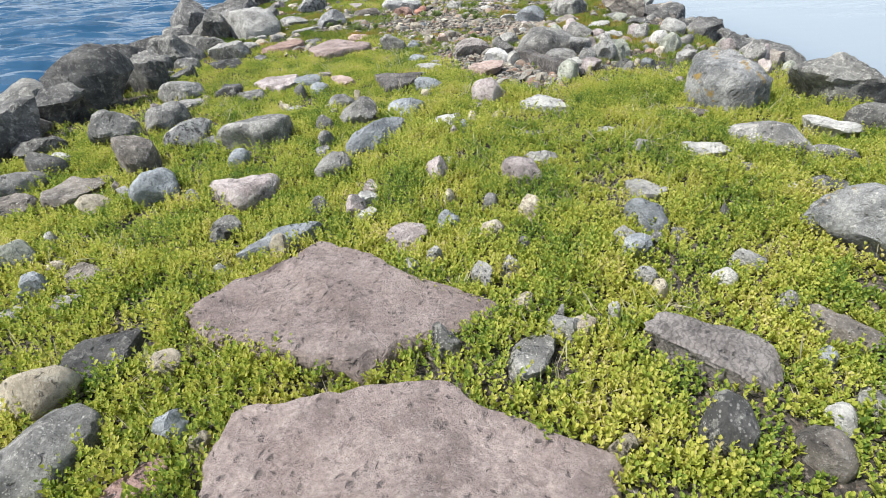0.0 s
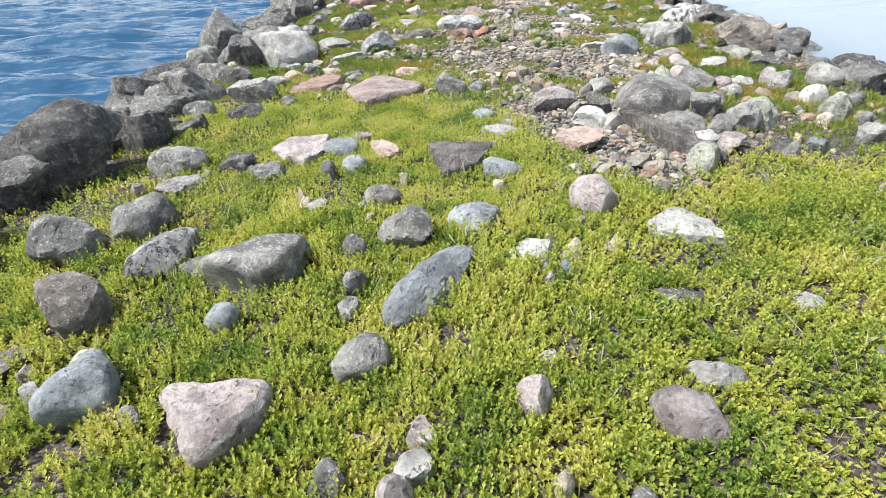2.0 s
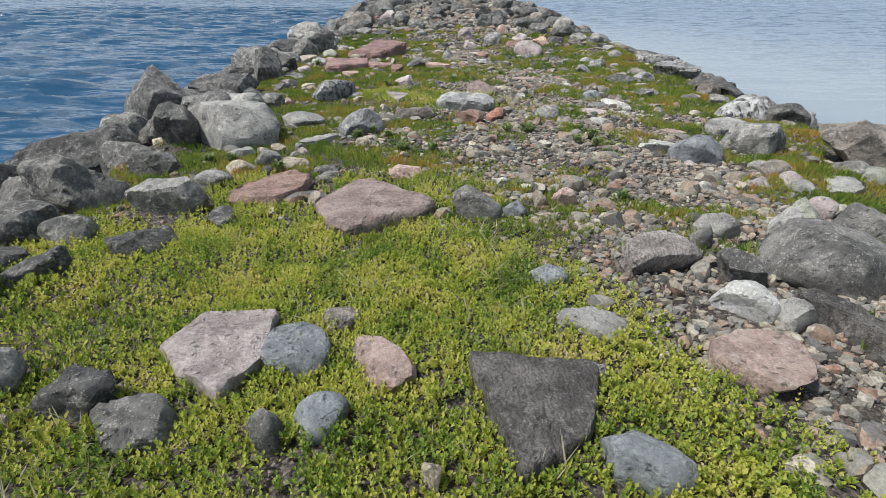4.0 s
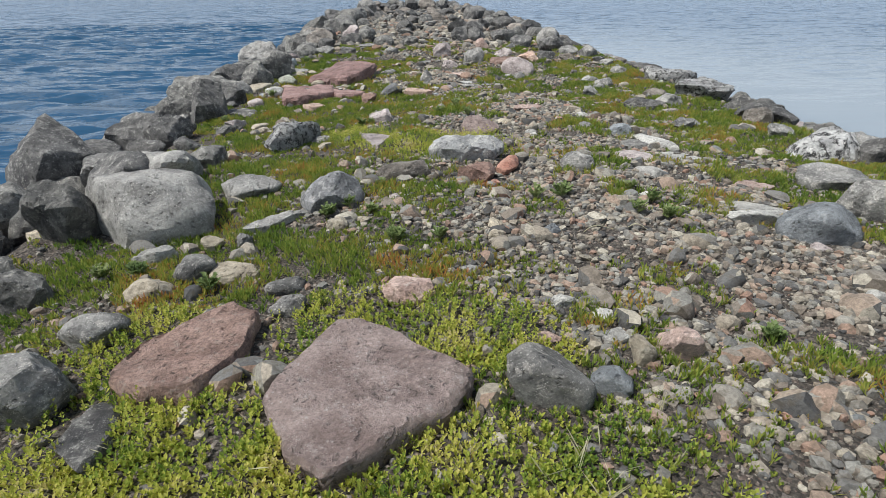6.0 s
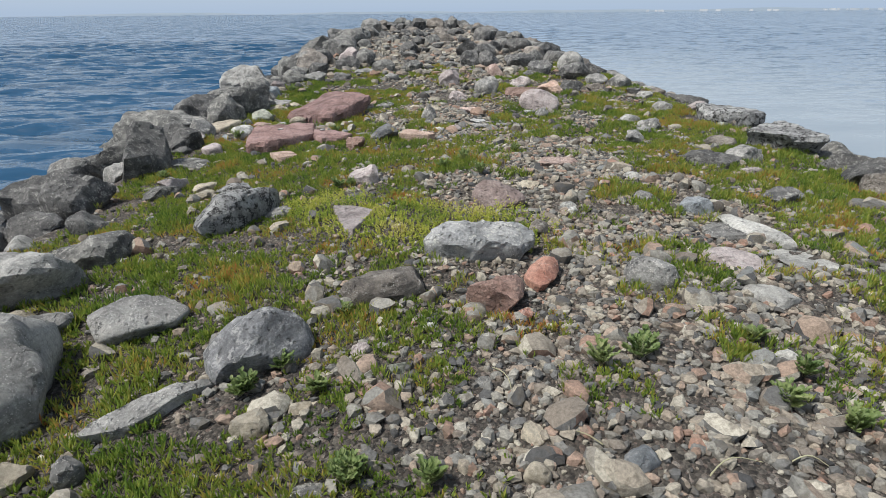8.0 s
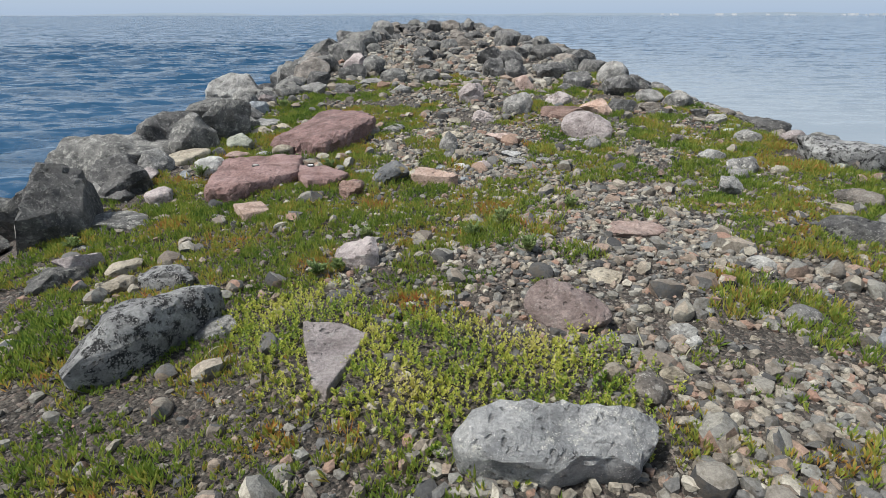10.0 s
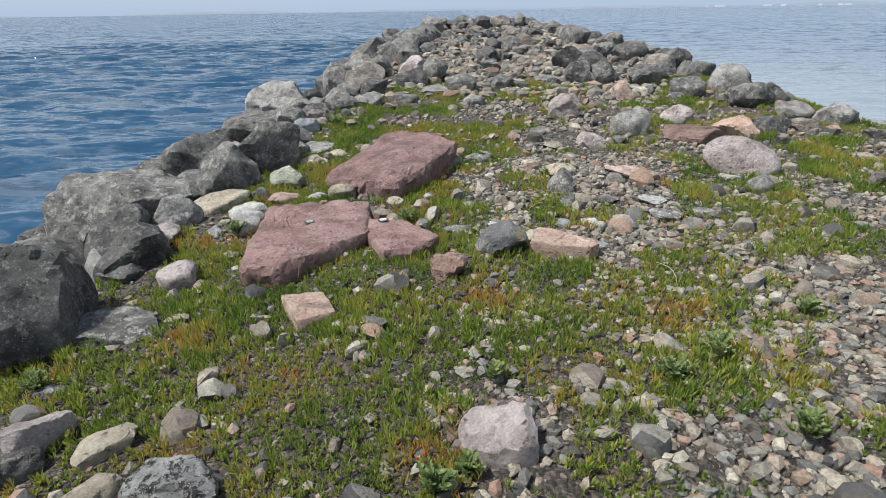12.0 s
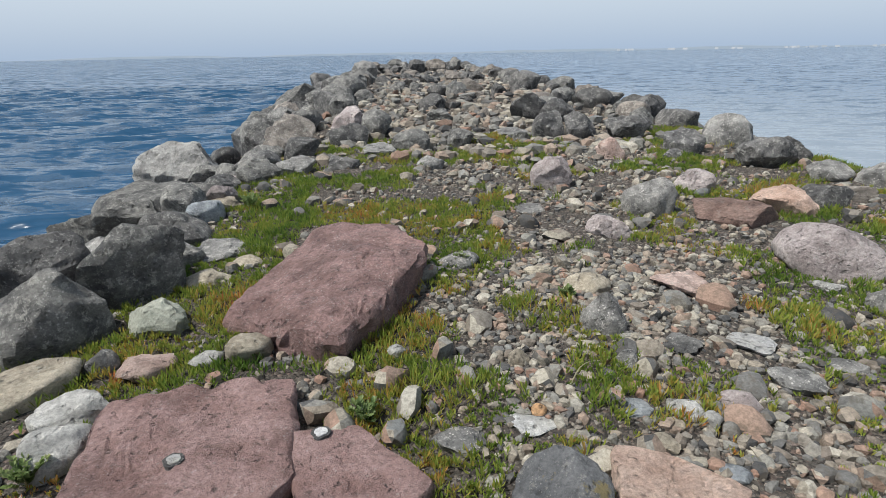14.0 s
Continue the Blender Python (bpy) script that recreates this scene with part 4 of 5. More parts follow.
stone(0.50, 12.12, 0.14, 0.11, 0.08, -35, "pale", "rough")
stone(-0.15, 12.13, 0.14, 0.11, 0.03, -20, "grey", "flat")
stone(-2.20, 12.24, 0.92, 0.36, 0.30, 62, "speck", "rough")
stone(1.13, 12.19, 0.22, 0.17, 0.12, -46, "grey", "round")
stone(-0.06, 12.32, 0.46, 0.32, 0.20, -38, "darksand", "rough")
stone(-1.89, 12.33, 0.25, 0.17, 0.07, 28, "grey", "rough")
stone(3.42, 12.39, 0.71, 0.57, 0.22, -36, "dark", "rough")
stone(-1.40, 12.51, 0.12, 0.09, 0.06, 15, "tan", "rough")
stone(0.08, 12.53, 0.11, 0.09, 0.05, -22, "white", "round")
stone(1.09, 12.54, 0.12, 0.22, 0.03, -90, "redp", "flat")
stone(-1.28, 12.61, 0.21, 0.16, 0.07, 11, "dark", "round")
stone(0.31, 12.73, 0.26, 0.19, 0.08, -25, "tan", "rough")
stone(3.46, 12.77, 0.74, 0.22, 0.22, -41, "dark", "rough")
stone(1.31, 12.83, 0.20, 0.16, 0.09, -40, "pale", "round")
stone(-2.67, 12.85, 0.23, 0.17, 0.09, 21, "tan", "rough")
stone(-2.35, 12.91, 0.39, 0.29, 0.14, 30, "speck", "rough")
stone(-3.09, 12.94, 0.36, 0.25, 0.11, 41, "flank", "rough")
stone(-1.19, 13.12, 0.37, 0.30, 0.19, 8, "pinkgrey", "rough")
stone(-2.73, 13.11, 0.26, 0.18, 0.08, 34, "tan", "rough")
stone(1.20, 13.17, 0.17, 0.12, 0.05, -35, "pale", "round")
stone(-4.25, 13.22, 0.76, 0.57, 0.53, 21, "dark", "rough")
stone(2.62, 13.26, 0.45, 0.34, 0.23, -33, "grey", "rough")
stone(2.23, 13.27, 0.59, 0.44, 0.20, -29, "dark", "rough")
stone(1.42, 13.37, 0.21, 0.15, 0.02, -36, "pale", "flat")
stone(-3.19, 13.42, 0.16, 0.13, 0.07, 37, "flank", "round")
stone(0.74, 13.44, 0.42, 0.37, 0.10, -36, "pink", "flat")
stone(3.32, 13.75, 0.84, 0.63, 0.33, -35, "speck", "rough")
stone(-1.24, 13.78, 0.09, 0.07, 0.05, -7, "white", "rough")
stone(-3.60, 13.91, 0.76, 0.57, 0.52, 68, "dark", "rough")
stone(-3.19, 13.92, 0.56, 0.39, 0.12, 18, "flank", "flat")
stone(-1.23, 13.96, 0.10, 0.07, 0.05, -6, "white", "rough")
slab(-2.19, 14.07, 0.07, "pinkpale", [(-0.19, 0.12), (0.04, 0.15), (0.17, -0.09), (-0.02, -0.18)])
stone(-1.42, 14.55, 0.27, 0.20, 0.19, 29, "redbrown", "rough")
stone(-0.41, 14.93, 0.13, 0.10, 0.04, -39, "blue", "round")
stone(-1.13, 14.86, 0.40, 0.36, 0.23, -30, "ochre", "rough")
stone(-0.59, 15.11, 0.16, 0.12, 0.05, -51, "tan", "rough")
stone(-0.36, 15.20, 0.09, 0.11, 0.08, 5, "pale", "round")
stone(3.41, 15.23, 1.07, 0.66, 0.32, -30, "speck", "rough")
stone(-1.39, 15.25, 0.24, 0.17, 0.04, -7, "grey", "flat")
stone(-0.17, 15.28, 0.20, 0.16, 0.09, -38, "pinkgrey", "round")
stone(-1.08, 15.28, 0.23, 0.16, 0.05, -26, "white", "flat")
stone(-0.42, 15.29, 0.10, 0.17, 0.08, 37, "white", "round")
stone(-0.61, 15.33, 0.18, 0.15, 0.04, -28, "blue", "flat")
stone(-2.98, 15.34, 0.29, 0.23, 0.17, 36, "pale", "round")
stone(-1.04, 15.37, 0.08, 0.07, 0.06, -17, "orange", "round")
stone(0.18, 15.40, 0.27, 0.20, 0.08, -42, "grey", "rough")
stone(0.47, 15.47, 0.21, 0.15, 0.05, -46, "grey", "flat")
stone(-3.08, 15.59, 0.34, 0.26, 0.11, 34, "pale", "rough")
stone(-0.52, 15.67, 0.12, 0.11, 0.10, -26, "grey", "rough")
stone(0.16, 15.72, 0.25, 0.21, 0.06, -38, "white", "flat")
stone(-1.04, 15.74, 0.12, 0.10, 0.10, -14, "tan", "round")
stone(-1.70, 15.74, 0.11, 0.09, 0.04, 2, "tan", "round")
stone(-0.18, 15.80, 0.22, 0.24, 0.05, -31, "grey", "flat")
stone(-3.34, 15.80, 0.45, 0.30, 0.13, 36, "tan", "round")
stone(-1.63, 15.92, 0.11, 0.09, 0.06, 0, "pale", "round")
stone(-4.33, 15.93, 1.29, 1.03, 0.48, 22, "flank", "rough")
stone(-3.11, 15.97, 0.17, 0.13, 0.13, 31, "flank", "round")
stone(-2.91, 15.97, 0.32, 0.25, 0.09, 27, "pink", "round")
stone(1.13, 15.99, 0.22, 0.18, 0.13, -47, "grey", "round")
stone(-2.60, 16.00, 0.20, 0.14, 0.06, 21, "pale", "round")
stone(-0.51, 16.01, 0.27, 0.22, 0.23, -23, "grey", "peak")
stone(-2.40, 16.05, 0.25, 0.20, 0.12, 17, "tan", "round")
stone(1.03, 16.27, 0.20, 0.14, 0.05, -43, "pale", "flat")
stone(-3.45, 16.31, 0.63, 0.51, 0.36, 33, "flank", "peak")
stone(-2.96, 16.40, 0.38, 0.28, 0.21, 25, "green", "rough")
stone(0.17, 16.41, 0.40, 0.43, 0.10, -41, "pink", "flat")
stone(-0.44, 16.47, 0.29, 0.23, 0.12, -3, "tan", "round")
stone(1.25, 16.56, 0.69, 0.55, 0.30, -43, "pinkgrey", "round")
stone(-0.69, 16.70, 0.20, 0.16, 0.10, -16, "tan", "round")
stone(-3.28, 16.86, 0.59, 0.45, 0.42, 26, "flank", "rough")
stone(-2.86, 16.92, 0.33, 0.25, 0.14, 20, "tan", "rough")
stone(-1.18, 17.00, 0.29, 0.23, 0.11, -7, "grey", "round")
stone(-2.66, 17.17, 0.26, 0.19, 0.11, 16, "tan", "rough")
stone(0.06, 17.34, 0.38, 0.29, 0.17, -23, "pinkgrey", "rough")
stone(-2.93, 17.45, 0.44, 0.59, 0.11, 18, "grey", "flat")
stone(1.18, 17.49, 0.74, 0.50, 0.22, -35, "redbrown", "flat")
stone(-4.30, 17.50, 0.75, 0.56, 0.50, 34, "dark", "rough")
stone(1.98, 17.58, 0.47, 0.35, 0.29, -41, "dark", "rough")
stone(1.67, 17.60, 0.55, 0.42, 0.25, -38, "pinkpale", "rough")
stone(4.09, 17.67, 0.78, 0.63, 0.30, -27, "dark", "rough")
stone(0.59, 17.82, 0.50, 0.40, 0.33, -27, "grey", "round")
stone(-0.41, 18.01, 0.34, 0.30, 0.08, -15, "grey", "flat")
stone(2.99, 18.13, 0.52, 0.42, 0.28, -44, "grey", "rough")
stone(1.24, 18.38, 0.45, 0.34, 0.24, -30, "pinkgrey", "rough")
stone(-3.49, 18.42, 0.35, 0.42, 0.30, 21, "flank", "rough")
stone(2.71, 18.46, 0.47, 0.38, 0.20, -41, "grey", "round")
stone(0.02, 18.76, 0.50, 0.38, 0.33, -17, "pinkgrey", "rough")
stone(-4.29, 18.80, 1.10, 0.61, 0.47, 17, "flank", "rough")
stone(2.44, 19.02, 0.60, 0.45, 0.33, -36, "dark", "rough")
stone(2.82, 19.09, 0.37, 0.28, 0.31, -38, "dark", "rough")
stone(-4.45, 19.72, 0.91, 1.47, 0.53, 34, "flank", "flat")
stone(0.99, 19.79, 0.37, 0.29, 0.26, -22, "pink", "round")
stone(-2.70, 19.85, 0.51, 0.38, 0.20, 10, "grey", "rough")
stone(-1.18, 19.86, 0.39, 0.30, 0.15, -4, "grey", "rough")
stone(1.92, 19.96, 0.62, 0.46, 0.29, -28, "dark", "rough")
stone(-2.22, 19.99, 0.46, 0.35, 0.21, 5, "dark", "rough")
stone(2.74, 20.15, 0.71, 0.56, 0.43, -33, "grey", "round")
stone(-3.26, 20.54, 0.49, 0.37, 0.30, 13, "flank", "rough")
stone(-2.75, 20.56, 0.53, 0.40, 0.30, 9, "dark", "rough")
stone(-3.89, 20.57, 0.53, 0.40, 0.29, 18, "flank", "rough")
stone(-1.76, 20.73, 0.49, 0.89, 0.12, 1, "grey", "flat")
stone(1.66, 20.93, 0.69, 0.52, 0.33, -24, "dark", "rough")
stone(1.06, 21.02, 0.51, 0.38, 0.39, -19, "dark", "rough")
stone(-4.29, 21.08, 1.30, 0.95, 0.66, -1, "bigpale", "rough")
stone(0.62, 21.12, 0.47, 0.36, 0.40, -16, "dark", "rough")
stone(0.14, 21.45, 0.52, 0.84, 0.12, -12, "grey", "flat")
stone(2.71, 21.48, 0.63, 0.50, 0.33, -28, "dark", "round")
stone(2.26, 22.08, 0.58, 0.46, 0.33, -24, "brown", "round")
stone(-2.19, 22.38, 0.75, 0.56, 0.43, 4, "pinkgrey", "rough")
stone(2.18, 23.71, 0.78, 0.62, 0.37, -20, "dark", "round")
stone(-4.27, 25.22, 1.49, 0.75, 0.60, -2, "dark", "rough")
stone(1.74, 27.17, 0.82, 0.61, 0.51, -14, "dark", "rough")
stone(0.42, 27.76, 0.85, 0.63, 0.39, -8, "brown", "rough")
stone(-4.22, 29.65, 1.17, 0.88, 0.83, 9, "flank", "rough")
stone(-2.54, 34.36, 1.11, 0.83, 0.78, 3, "grey", "rough")
stone(-4.21, 36.59, 1.34, 1.00, 0.91, 6, "dark", "rough")


def covered(x, y, grow=1.0):
    """Which of the points lie under a placed stone."""
    hit = np.zeros(len(x), bool)
    for sx_, sy_, a, b, turn, h in PLACED:
        near_ = np.nonzero((np.abs(x - sx_) < 1.5 * grow * max(a, b) + 0.02) & (np.abs(y - sy_) < 1.5 * grow * max(a, b) + 0.02))[0]
        if len(near_):
            dx, dy = x[near_] - sx_, y[near_] - sy_
            u, v = dx * math.cos(turn) + dy * math.sin(turn), -dx * math.sin(turn) + dy * math.cos(turn)
            hit[near_] |= (u / (a * grow)) ** 2 + (v / (b * grow)) ** 2 < 1
    for c in OUTLINES:
        inside = np.zeros(len(x), bool)
        for (ax, ay), (bx, by) in zip(c, np.roll(c, -1, 0)):
            inside ^= ((ay > y) != (by > y)) & (x < (bx - ax) * (y - ay) / (by - ay + 1e-12) + ax)
        hit |= inside
    return hit


# armour stones that fill both flanks down to the water, and the far end
DARK_HEAP, GREY_HEAP, PALE_HEAP = STONE["dark"], STONE["flank"], STONE["brown"]
KINDS = ["flank", "dark", "flank", "grey", "dark", "brown", "dark", "flank"]


def fill(count, x0, x1, y0, y1, small, large, kinds, tries=14, grow=0.3, heap=None, rise=(0.4, 0.62)):
    """Scatter stones where none lies yet; past the near ones they go into a heap, a list of joined points."""
    made = 0
    for _ in range(count * tries):
        if made == count:
            break
        x, y, w = rng.uniform(x0, x1), rng.uniform(y0, y1), rng.uniform(small, large)
        if covered(np.array([x]), np.array([y]), 1.0 + grow * w / 1.2)[0]:
            continue
        d, h, turn = w * rng.uniform(0.65, 0.95), w * rng.uniform(*rise), rng.uniform(0, 180)
        shape = ("rough", "rough", "rough", "round")[rng.integers(4)]
        if heap is None:
            stone(x, y, w, d, h, turn, kinds[rng.integers(len(kinds))], shape, group="armour stones of the breakwater" if w > 0.42 else "loose stones")
        else:
            q, f = rock_points(w, d, h, shape, 3 if y < 32 else 2, len(PLACED) + 11)
            c, s = math.cos(radians(turn)), math.sin(radians(turn))
            q = np.column_stack([q[:, 0] * c - q[:, 1] * s + x, q[:, 0] * s + q[:, 1] * c + y, q[:, 2] + float(ground_z(x, y)) - 0.02])
            heap.append((q, f))
            PLACED.append((x, y, w * 0.5, d * 0.5, radians(turn), h))
        made += 1


def pile(name, heap, mat, label):
    at, verts, faces = 0, [], []
    for q, f in heap:
        verts.append(q), faces.append(f + at)
        at += len(q)
    tagged(new(name, mesh_of(name, np.concatenate(verts), np.concatenate(faces), mat, False)), label, "stones", kind="stuff")


LOOSE = ["grey", "pale", "pinkgrey", "tan", "blue", "dark"]
fill(44, -5.2, -4.3, 3, 22, 0.6, 1.0, KINDS)
fill(30, 4.4, 5.3, 3, 22, 0.4, 0.7, KINDS)
fill(34, -4.6, -2.6, 21, 32, 0.5, 1.0, KINDS, rise=(0.5, 0.75))
fill(30, 2.4, 4.5, 20, 32, 0.5, 0.9, KINDS)
fill(40, 1.6, 4.0, 6, 20, 0.16, 0.36, ["grey", "grey", "pinkgrey", "green", "dark", "brown"])
fill(34, -4.0, -3.0, 3, 20, 0.16, 0.4, LOOSE)
fill(22, -4.3, -3.1, 14.5, 21, 0.35, 0.65, KINDS)
fill(24, -4.4, -3.4, 3, 15, 0.4, 0.7, KINDS)
fill(70, -3.2, 3.2, 0.9, 6.5, 0.07, 0.17, ["pale", "grey", "tan", "pinkgrey", "blue"])
fill(40, 1.4, 3.6, 5.0, 9, 0.12, 0.32, ["pale", "grey", "grey", "green", "pinkgrey"])
fill(34, 3.6, 4.6, 2, 20, 0.28, 0.5, KINDS)
dark_heap, grey_heap, pale_heap = [], [], []
for heap, part_ in ((dark_heap, 1.0), (grey_heap, 1.0), (pale_heap, 0.5)):
    fill(int(22 * part_), -6.0, -5.0, -2, 22, 0.5, 0.9, KINDS, heap=heap)
    fill(int(22 * part_), 5.0, 6.0, -2, 22, 0.4, 0.7, KINDS, heap=heap)
    fill(int(16 * part_), -5.6, -3.5, -8, 2.5, 0.4, 0.9, KINDS, heap=heap)
    fill(int(16 * part_), 3.5, 5.4, -8, 2.0, 0.4, 0.9, KINDS, heap=heap)
    fill(int(18 * part_), 3.7, 5.2, 2, 22, 0.25, 0.5, KINDS, heap=heap)
    fill(int(34 * part_), -5.2, -2.4, 26, 44, 0.5, 1.1, KINDS, heap=heap, rise=(0.5, 0.75))
    fill(int(34 * part_), 2.2, 4.9, 26, 44, 0.5, 0.9, KINDS, heap=heap)
    fill(int(14 * part_), -3.4, 3.2, 41.5, 44.6, 0.7, 1.1, KINDS, heap=heap, rise=(0.5, 0.75))
    fill(int(40 * part_), -3.0, 3.0, 20.5, 43, 0.3, 0.7, KINDS, heap=heap)
pile("rock_armour", dark_heap, DARK_HEAP, "dark grey armour stones heaped along the breakwater")
pile("rock_armour", grey_heap, GREY_HEAP, "weathered grey armour stones heaped along the breakwater")
pile("rock_armour", pale_heap, PALE_HEAP, "paler brown-grey armour stones heaped along the breakwater")


half_sunk = stone(6.3, 9.3, 0.75, 0.5, 1.0, -20, "dark", "rough", group="half-sunk rock")
half_sunk.matrix_world = pose(6.3, 9.3, WATER - 0.85, 0, 0, -20)
tagged(half_sunk, "dark rock just breaking the calm water", "rock")



def lichen_patch(host, x, y, size):
    """A pale crusty patch with a dark rim, grown on a slab."""
    z = max((v.co.z for v in host.data.vertices if abs(v.co.x - x) < 0.03 and abs(v.co.y - y) < 0.03), default=0.1)
    for name, grow, up_, mat in (("lichen_rim", 1.0, 0.004, STONE["dark"]), ("lichen", 0.68, 0.008, STONE["white"])):
        a = np.linspace(0, 2 * math.pi, 28, endpoint=False)
        r = size * grow * (0.5 + 0.09 * fractal(np.column_stack([np.cos(a), np.sin(a), a * 0 + x]) * 2.2, 3, 3))
        top = np.column_stack([np.cos(a) * r * 0.95, np.sin(a) * r * 0.95, a * 0 + up_])
        low = np.column_stack([np.cos(a) * r, np.sin(a) * r, a * 0 - 0.03])
        i = np.arange(28)
        j = (i + 1) % 28
        faces = np.concatenate([np.stack([i, j, j + 28, i + 28], 1)[:, [0, 1, 2]], np.stack([i, j + 28, i + 28], 1), np.array([[28, 28 + k, 29 + k] for k in range(1, 27)])])
        ob = new(name, mesh_of(name, np.concatenate([low, top]), faces, mat))
        ob.parent = host
        ob.location = (x, y, z)


lichen_patch(red_slab, 0.01, 0.1, 0.075)
lichen_patch(small_red_slab, -0.12, 0.26, 0.08)

# ---- plants and gravel ----
def drift(x, y, cx, cy, rx, ry):
    return np.clip(1.3 - np.hypot((x - cx) / rx, (y - cy) / ry), 0, 1)


def stone_way(x, y):
    """How much the plan is bare gravel: the trodden strip that widens up the breakwater."""
    mid = np.interp(y, (5, 6, 8, 12, 18, 22), (1.1, 1.1, 0.9, 0.6, 0.2, 0.0))
    half = np.interp(y, (4.8, 5.6, 7, 9, 12, 18, 23, 26), (0.0, 0.55, 1.0, 1.4, 1.1, 1.2, 2.2, 5.0))
    return np.clip((half - np.abs(x - mid)) / 0.5 + 0.5, 0, 1)


def bright_cover(x, y):
    n = plan_noise(x, y, 0.7, 21, 3)
    base = np.clip((8.0 - y + 0.6 * n + np.where(x > 1.5, -2.3, 0)) / 0.7, 0, 1) * np.clip((3.6 - np.abs(x + 0.1) + 0.35 * n) / 0.4, 0, 1) * (1 - stone_way(x, y))
    base *= 1 - 0.75 * np.clip((-1.75 - x) / 0.6, 0, 1) * np.clip((y - 4.2) / 0.8, 0, 1) * np.clip((7.2 - y) / 0.6, 0, 1)
    base *= np.clip(1.35 + 1.3 * plan_noise(x, y, 0.24, 33, 3), 0.35, 1)
    for cx, cy, rx, ry in ((-1.0, 8.4, 0.55, 0.35), (-0.45, 8.2, 0.3, 0.3), (-1.0, 12.0, 0.55, 0.4), (-0.45, 11.7, 0.6, 0.4), (-1.45, 12.4, 0.35, 0.3), (-2.3, 8.4, 0.4, 0.3)):
        base = np.maximum(base, np.clip(1.5 * drift(x, y, cx, cy, rx, ry) + 0.4 * n, 0, 1) * (drift(x, y, cx, cy, rx, ry) > 0.05) * (y > 7))
    return base


def spear_cover(x, y):
    n = plan_noise(x, y, 0.55, 41, 4)
    run = np.clip((y - np.where(x > 1.2, 5.4, np.where(x < -1.6, 4.4, 6.6))) / 1.2, 0, 1) * np.clip((22.5 - y) / 2, 0, 1) * np.clip((3.7 - np.abs(x + 0.1)) / 0.4, 0, 1)
    side = np.where((x < -1.7) | ((x < -0.6) & (y > 10.3)), 0.6, np.where(x > 1.8, 0.6, 0.25))
    wanted = side + 2.1 * n - 0.7 * stone_way(x, y) + 0.38
    for cx, cy, rx, ry in ((-0.75, 12.88, 0.38, 0.30), (0.04, 12.92, 0.40, 0.28), (-0.89, 13.67, 0.50, 0.35), (-0.15, 13.70, 0.35, 0.30), (-2.6, 13.4, 1.1, 1.5), (-2.7, 14.1, 0.7, 0.7), (2.6, 13.5, 1.2, 2.2), (-0.9, 13.7, 0.5, 0.5), (-0.4, 13.4, 0.5, 0.3), (-0.62, 8.5, 0.35, 0.4), (1.25, 9.7, 0.35, 0.3), (-0.17, 9.1, 0.25, 0.2), (-0.64, 9.95, 0.3, 0.2), (-0.3, 14.0, 0.8, 0.9), (-0.5, 20.6, 1.4, 1.0), (-2.4, 10.9, 0.6, 0.7), (1.9, 16, 0.8, 0.8)):
        wanted = wanted + 0.9 * drift(x, y, cx, cy, rx, ry)
    return run * np.clip(wanted, 0, 1) * (1 - bright_cover(x, y))


def scatter(density, x0, x1, y0, y1, cover, grow=0.82):
    n = int(density * (x1 - x0) * (y1 - y0))
    x, y = rng.uniform(x0, x1, n), rng.uniform(y0, y1, n)
    keep = rng.uniform(size=n) < cover(x, y)
    x, y = x[keep], y[keep]
    keep = ~covered(x, y, grow)
    return x[keep], y[keep]


def ovate(base, along, across, length, width):
    """Fleshy egg-shaped leaves, hollowed along the middle: 6 points and 4 triangles each."""
    up = np.cross(along, across)
    rim = []
    for f, w in ((0.32, 0.8), (0.74, 0.92)):
        mid = base + along * (length * f)[:, None]
        for side in (1, -1):
            rim.append(mid + across * (side * w * width)[:, None] + up * (width * 0.4)[:, None])
    verts = np.stack([base, rim[0], rim[2], base + along * length[:, None], rim[3], rim[1]], 1).reshape(-1, 3)
    i = np.arange(len(base))[:, None] * 6
    return verts, np.concatenate([i + np.array([t]) for t in ((0, 1, 2), (0, 2, 3), (0, 3, 4), (0, 4, 5))], 1).reshape(-1, 3)


def leaves(base, along, across, length, width):
    """Diamond leaves, folded a little along the middle: 4 points and 2 triangles each."""
    tip, mid = base + along * length[:, None], base + along * (length * 0.55)[:, None]
    up = np.cross(along, across)
    a, b = mid + across * width[:, None] + up * (width * 0.35)[:, None], mid - across * width[:, None] + up * (width * 0.35)[:, None]
    verts = np.stack([base, a, tip, b], 1).reshape(-1, 3)
    i = np.arange(len(base))[:, None] * 4
    return verts, np.concatenate([i + np.array([[0, 1, 2]]), i + np.array([[0, 2, 3]])], 1).reshape(-1, 3)


def unit(v):
    return v / np.maximum(np.linalg.norm(v, axis=1), 1e-6)[:, None]


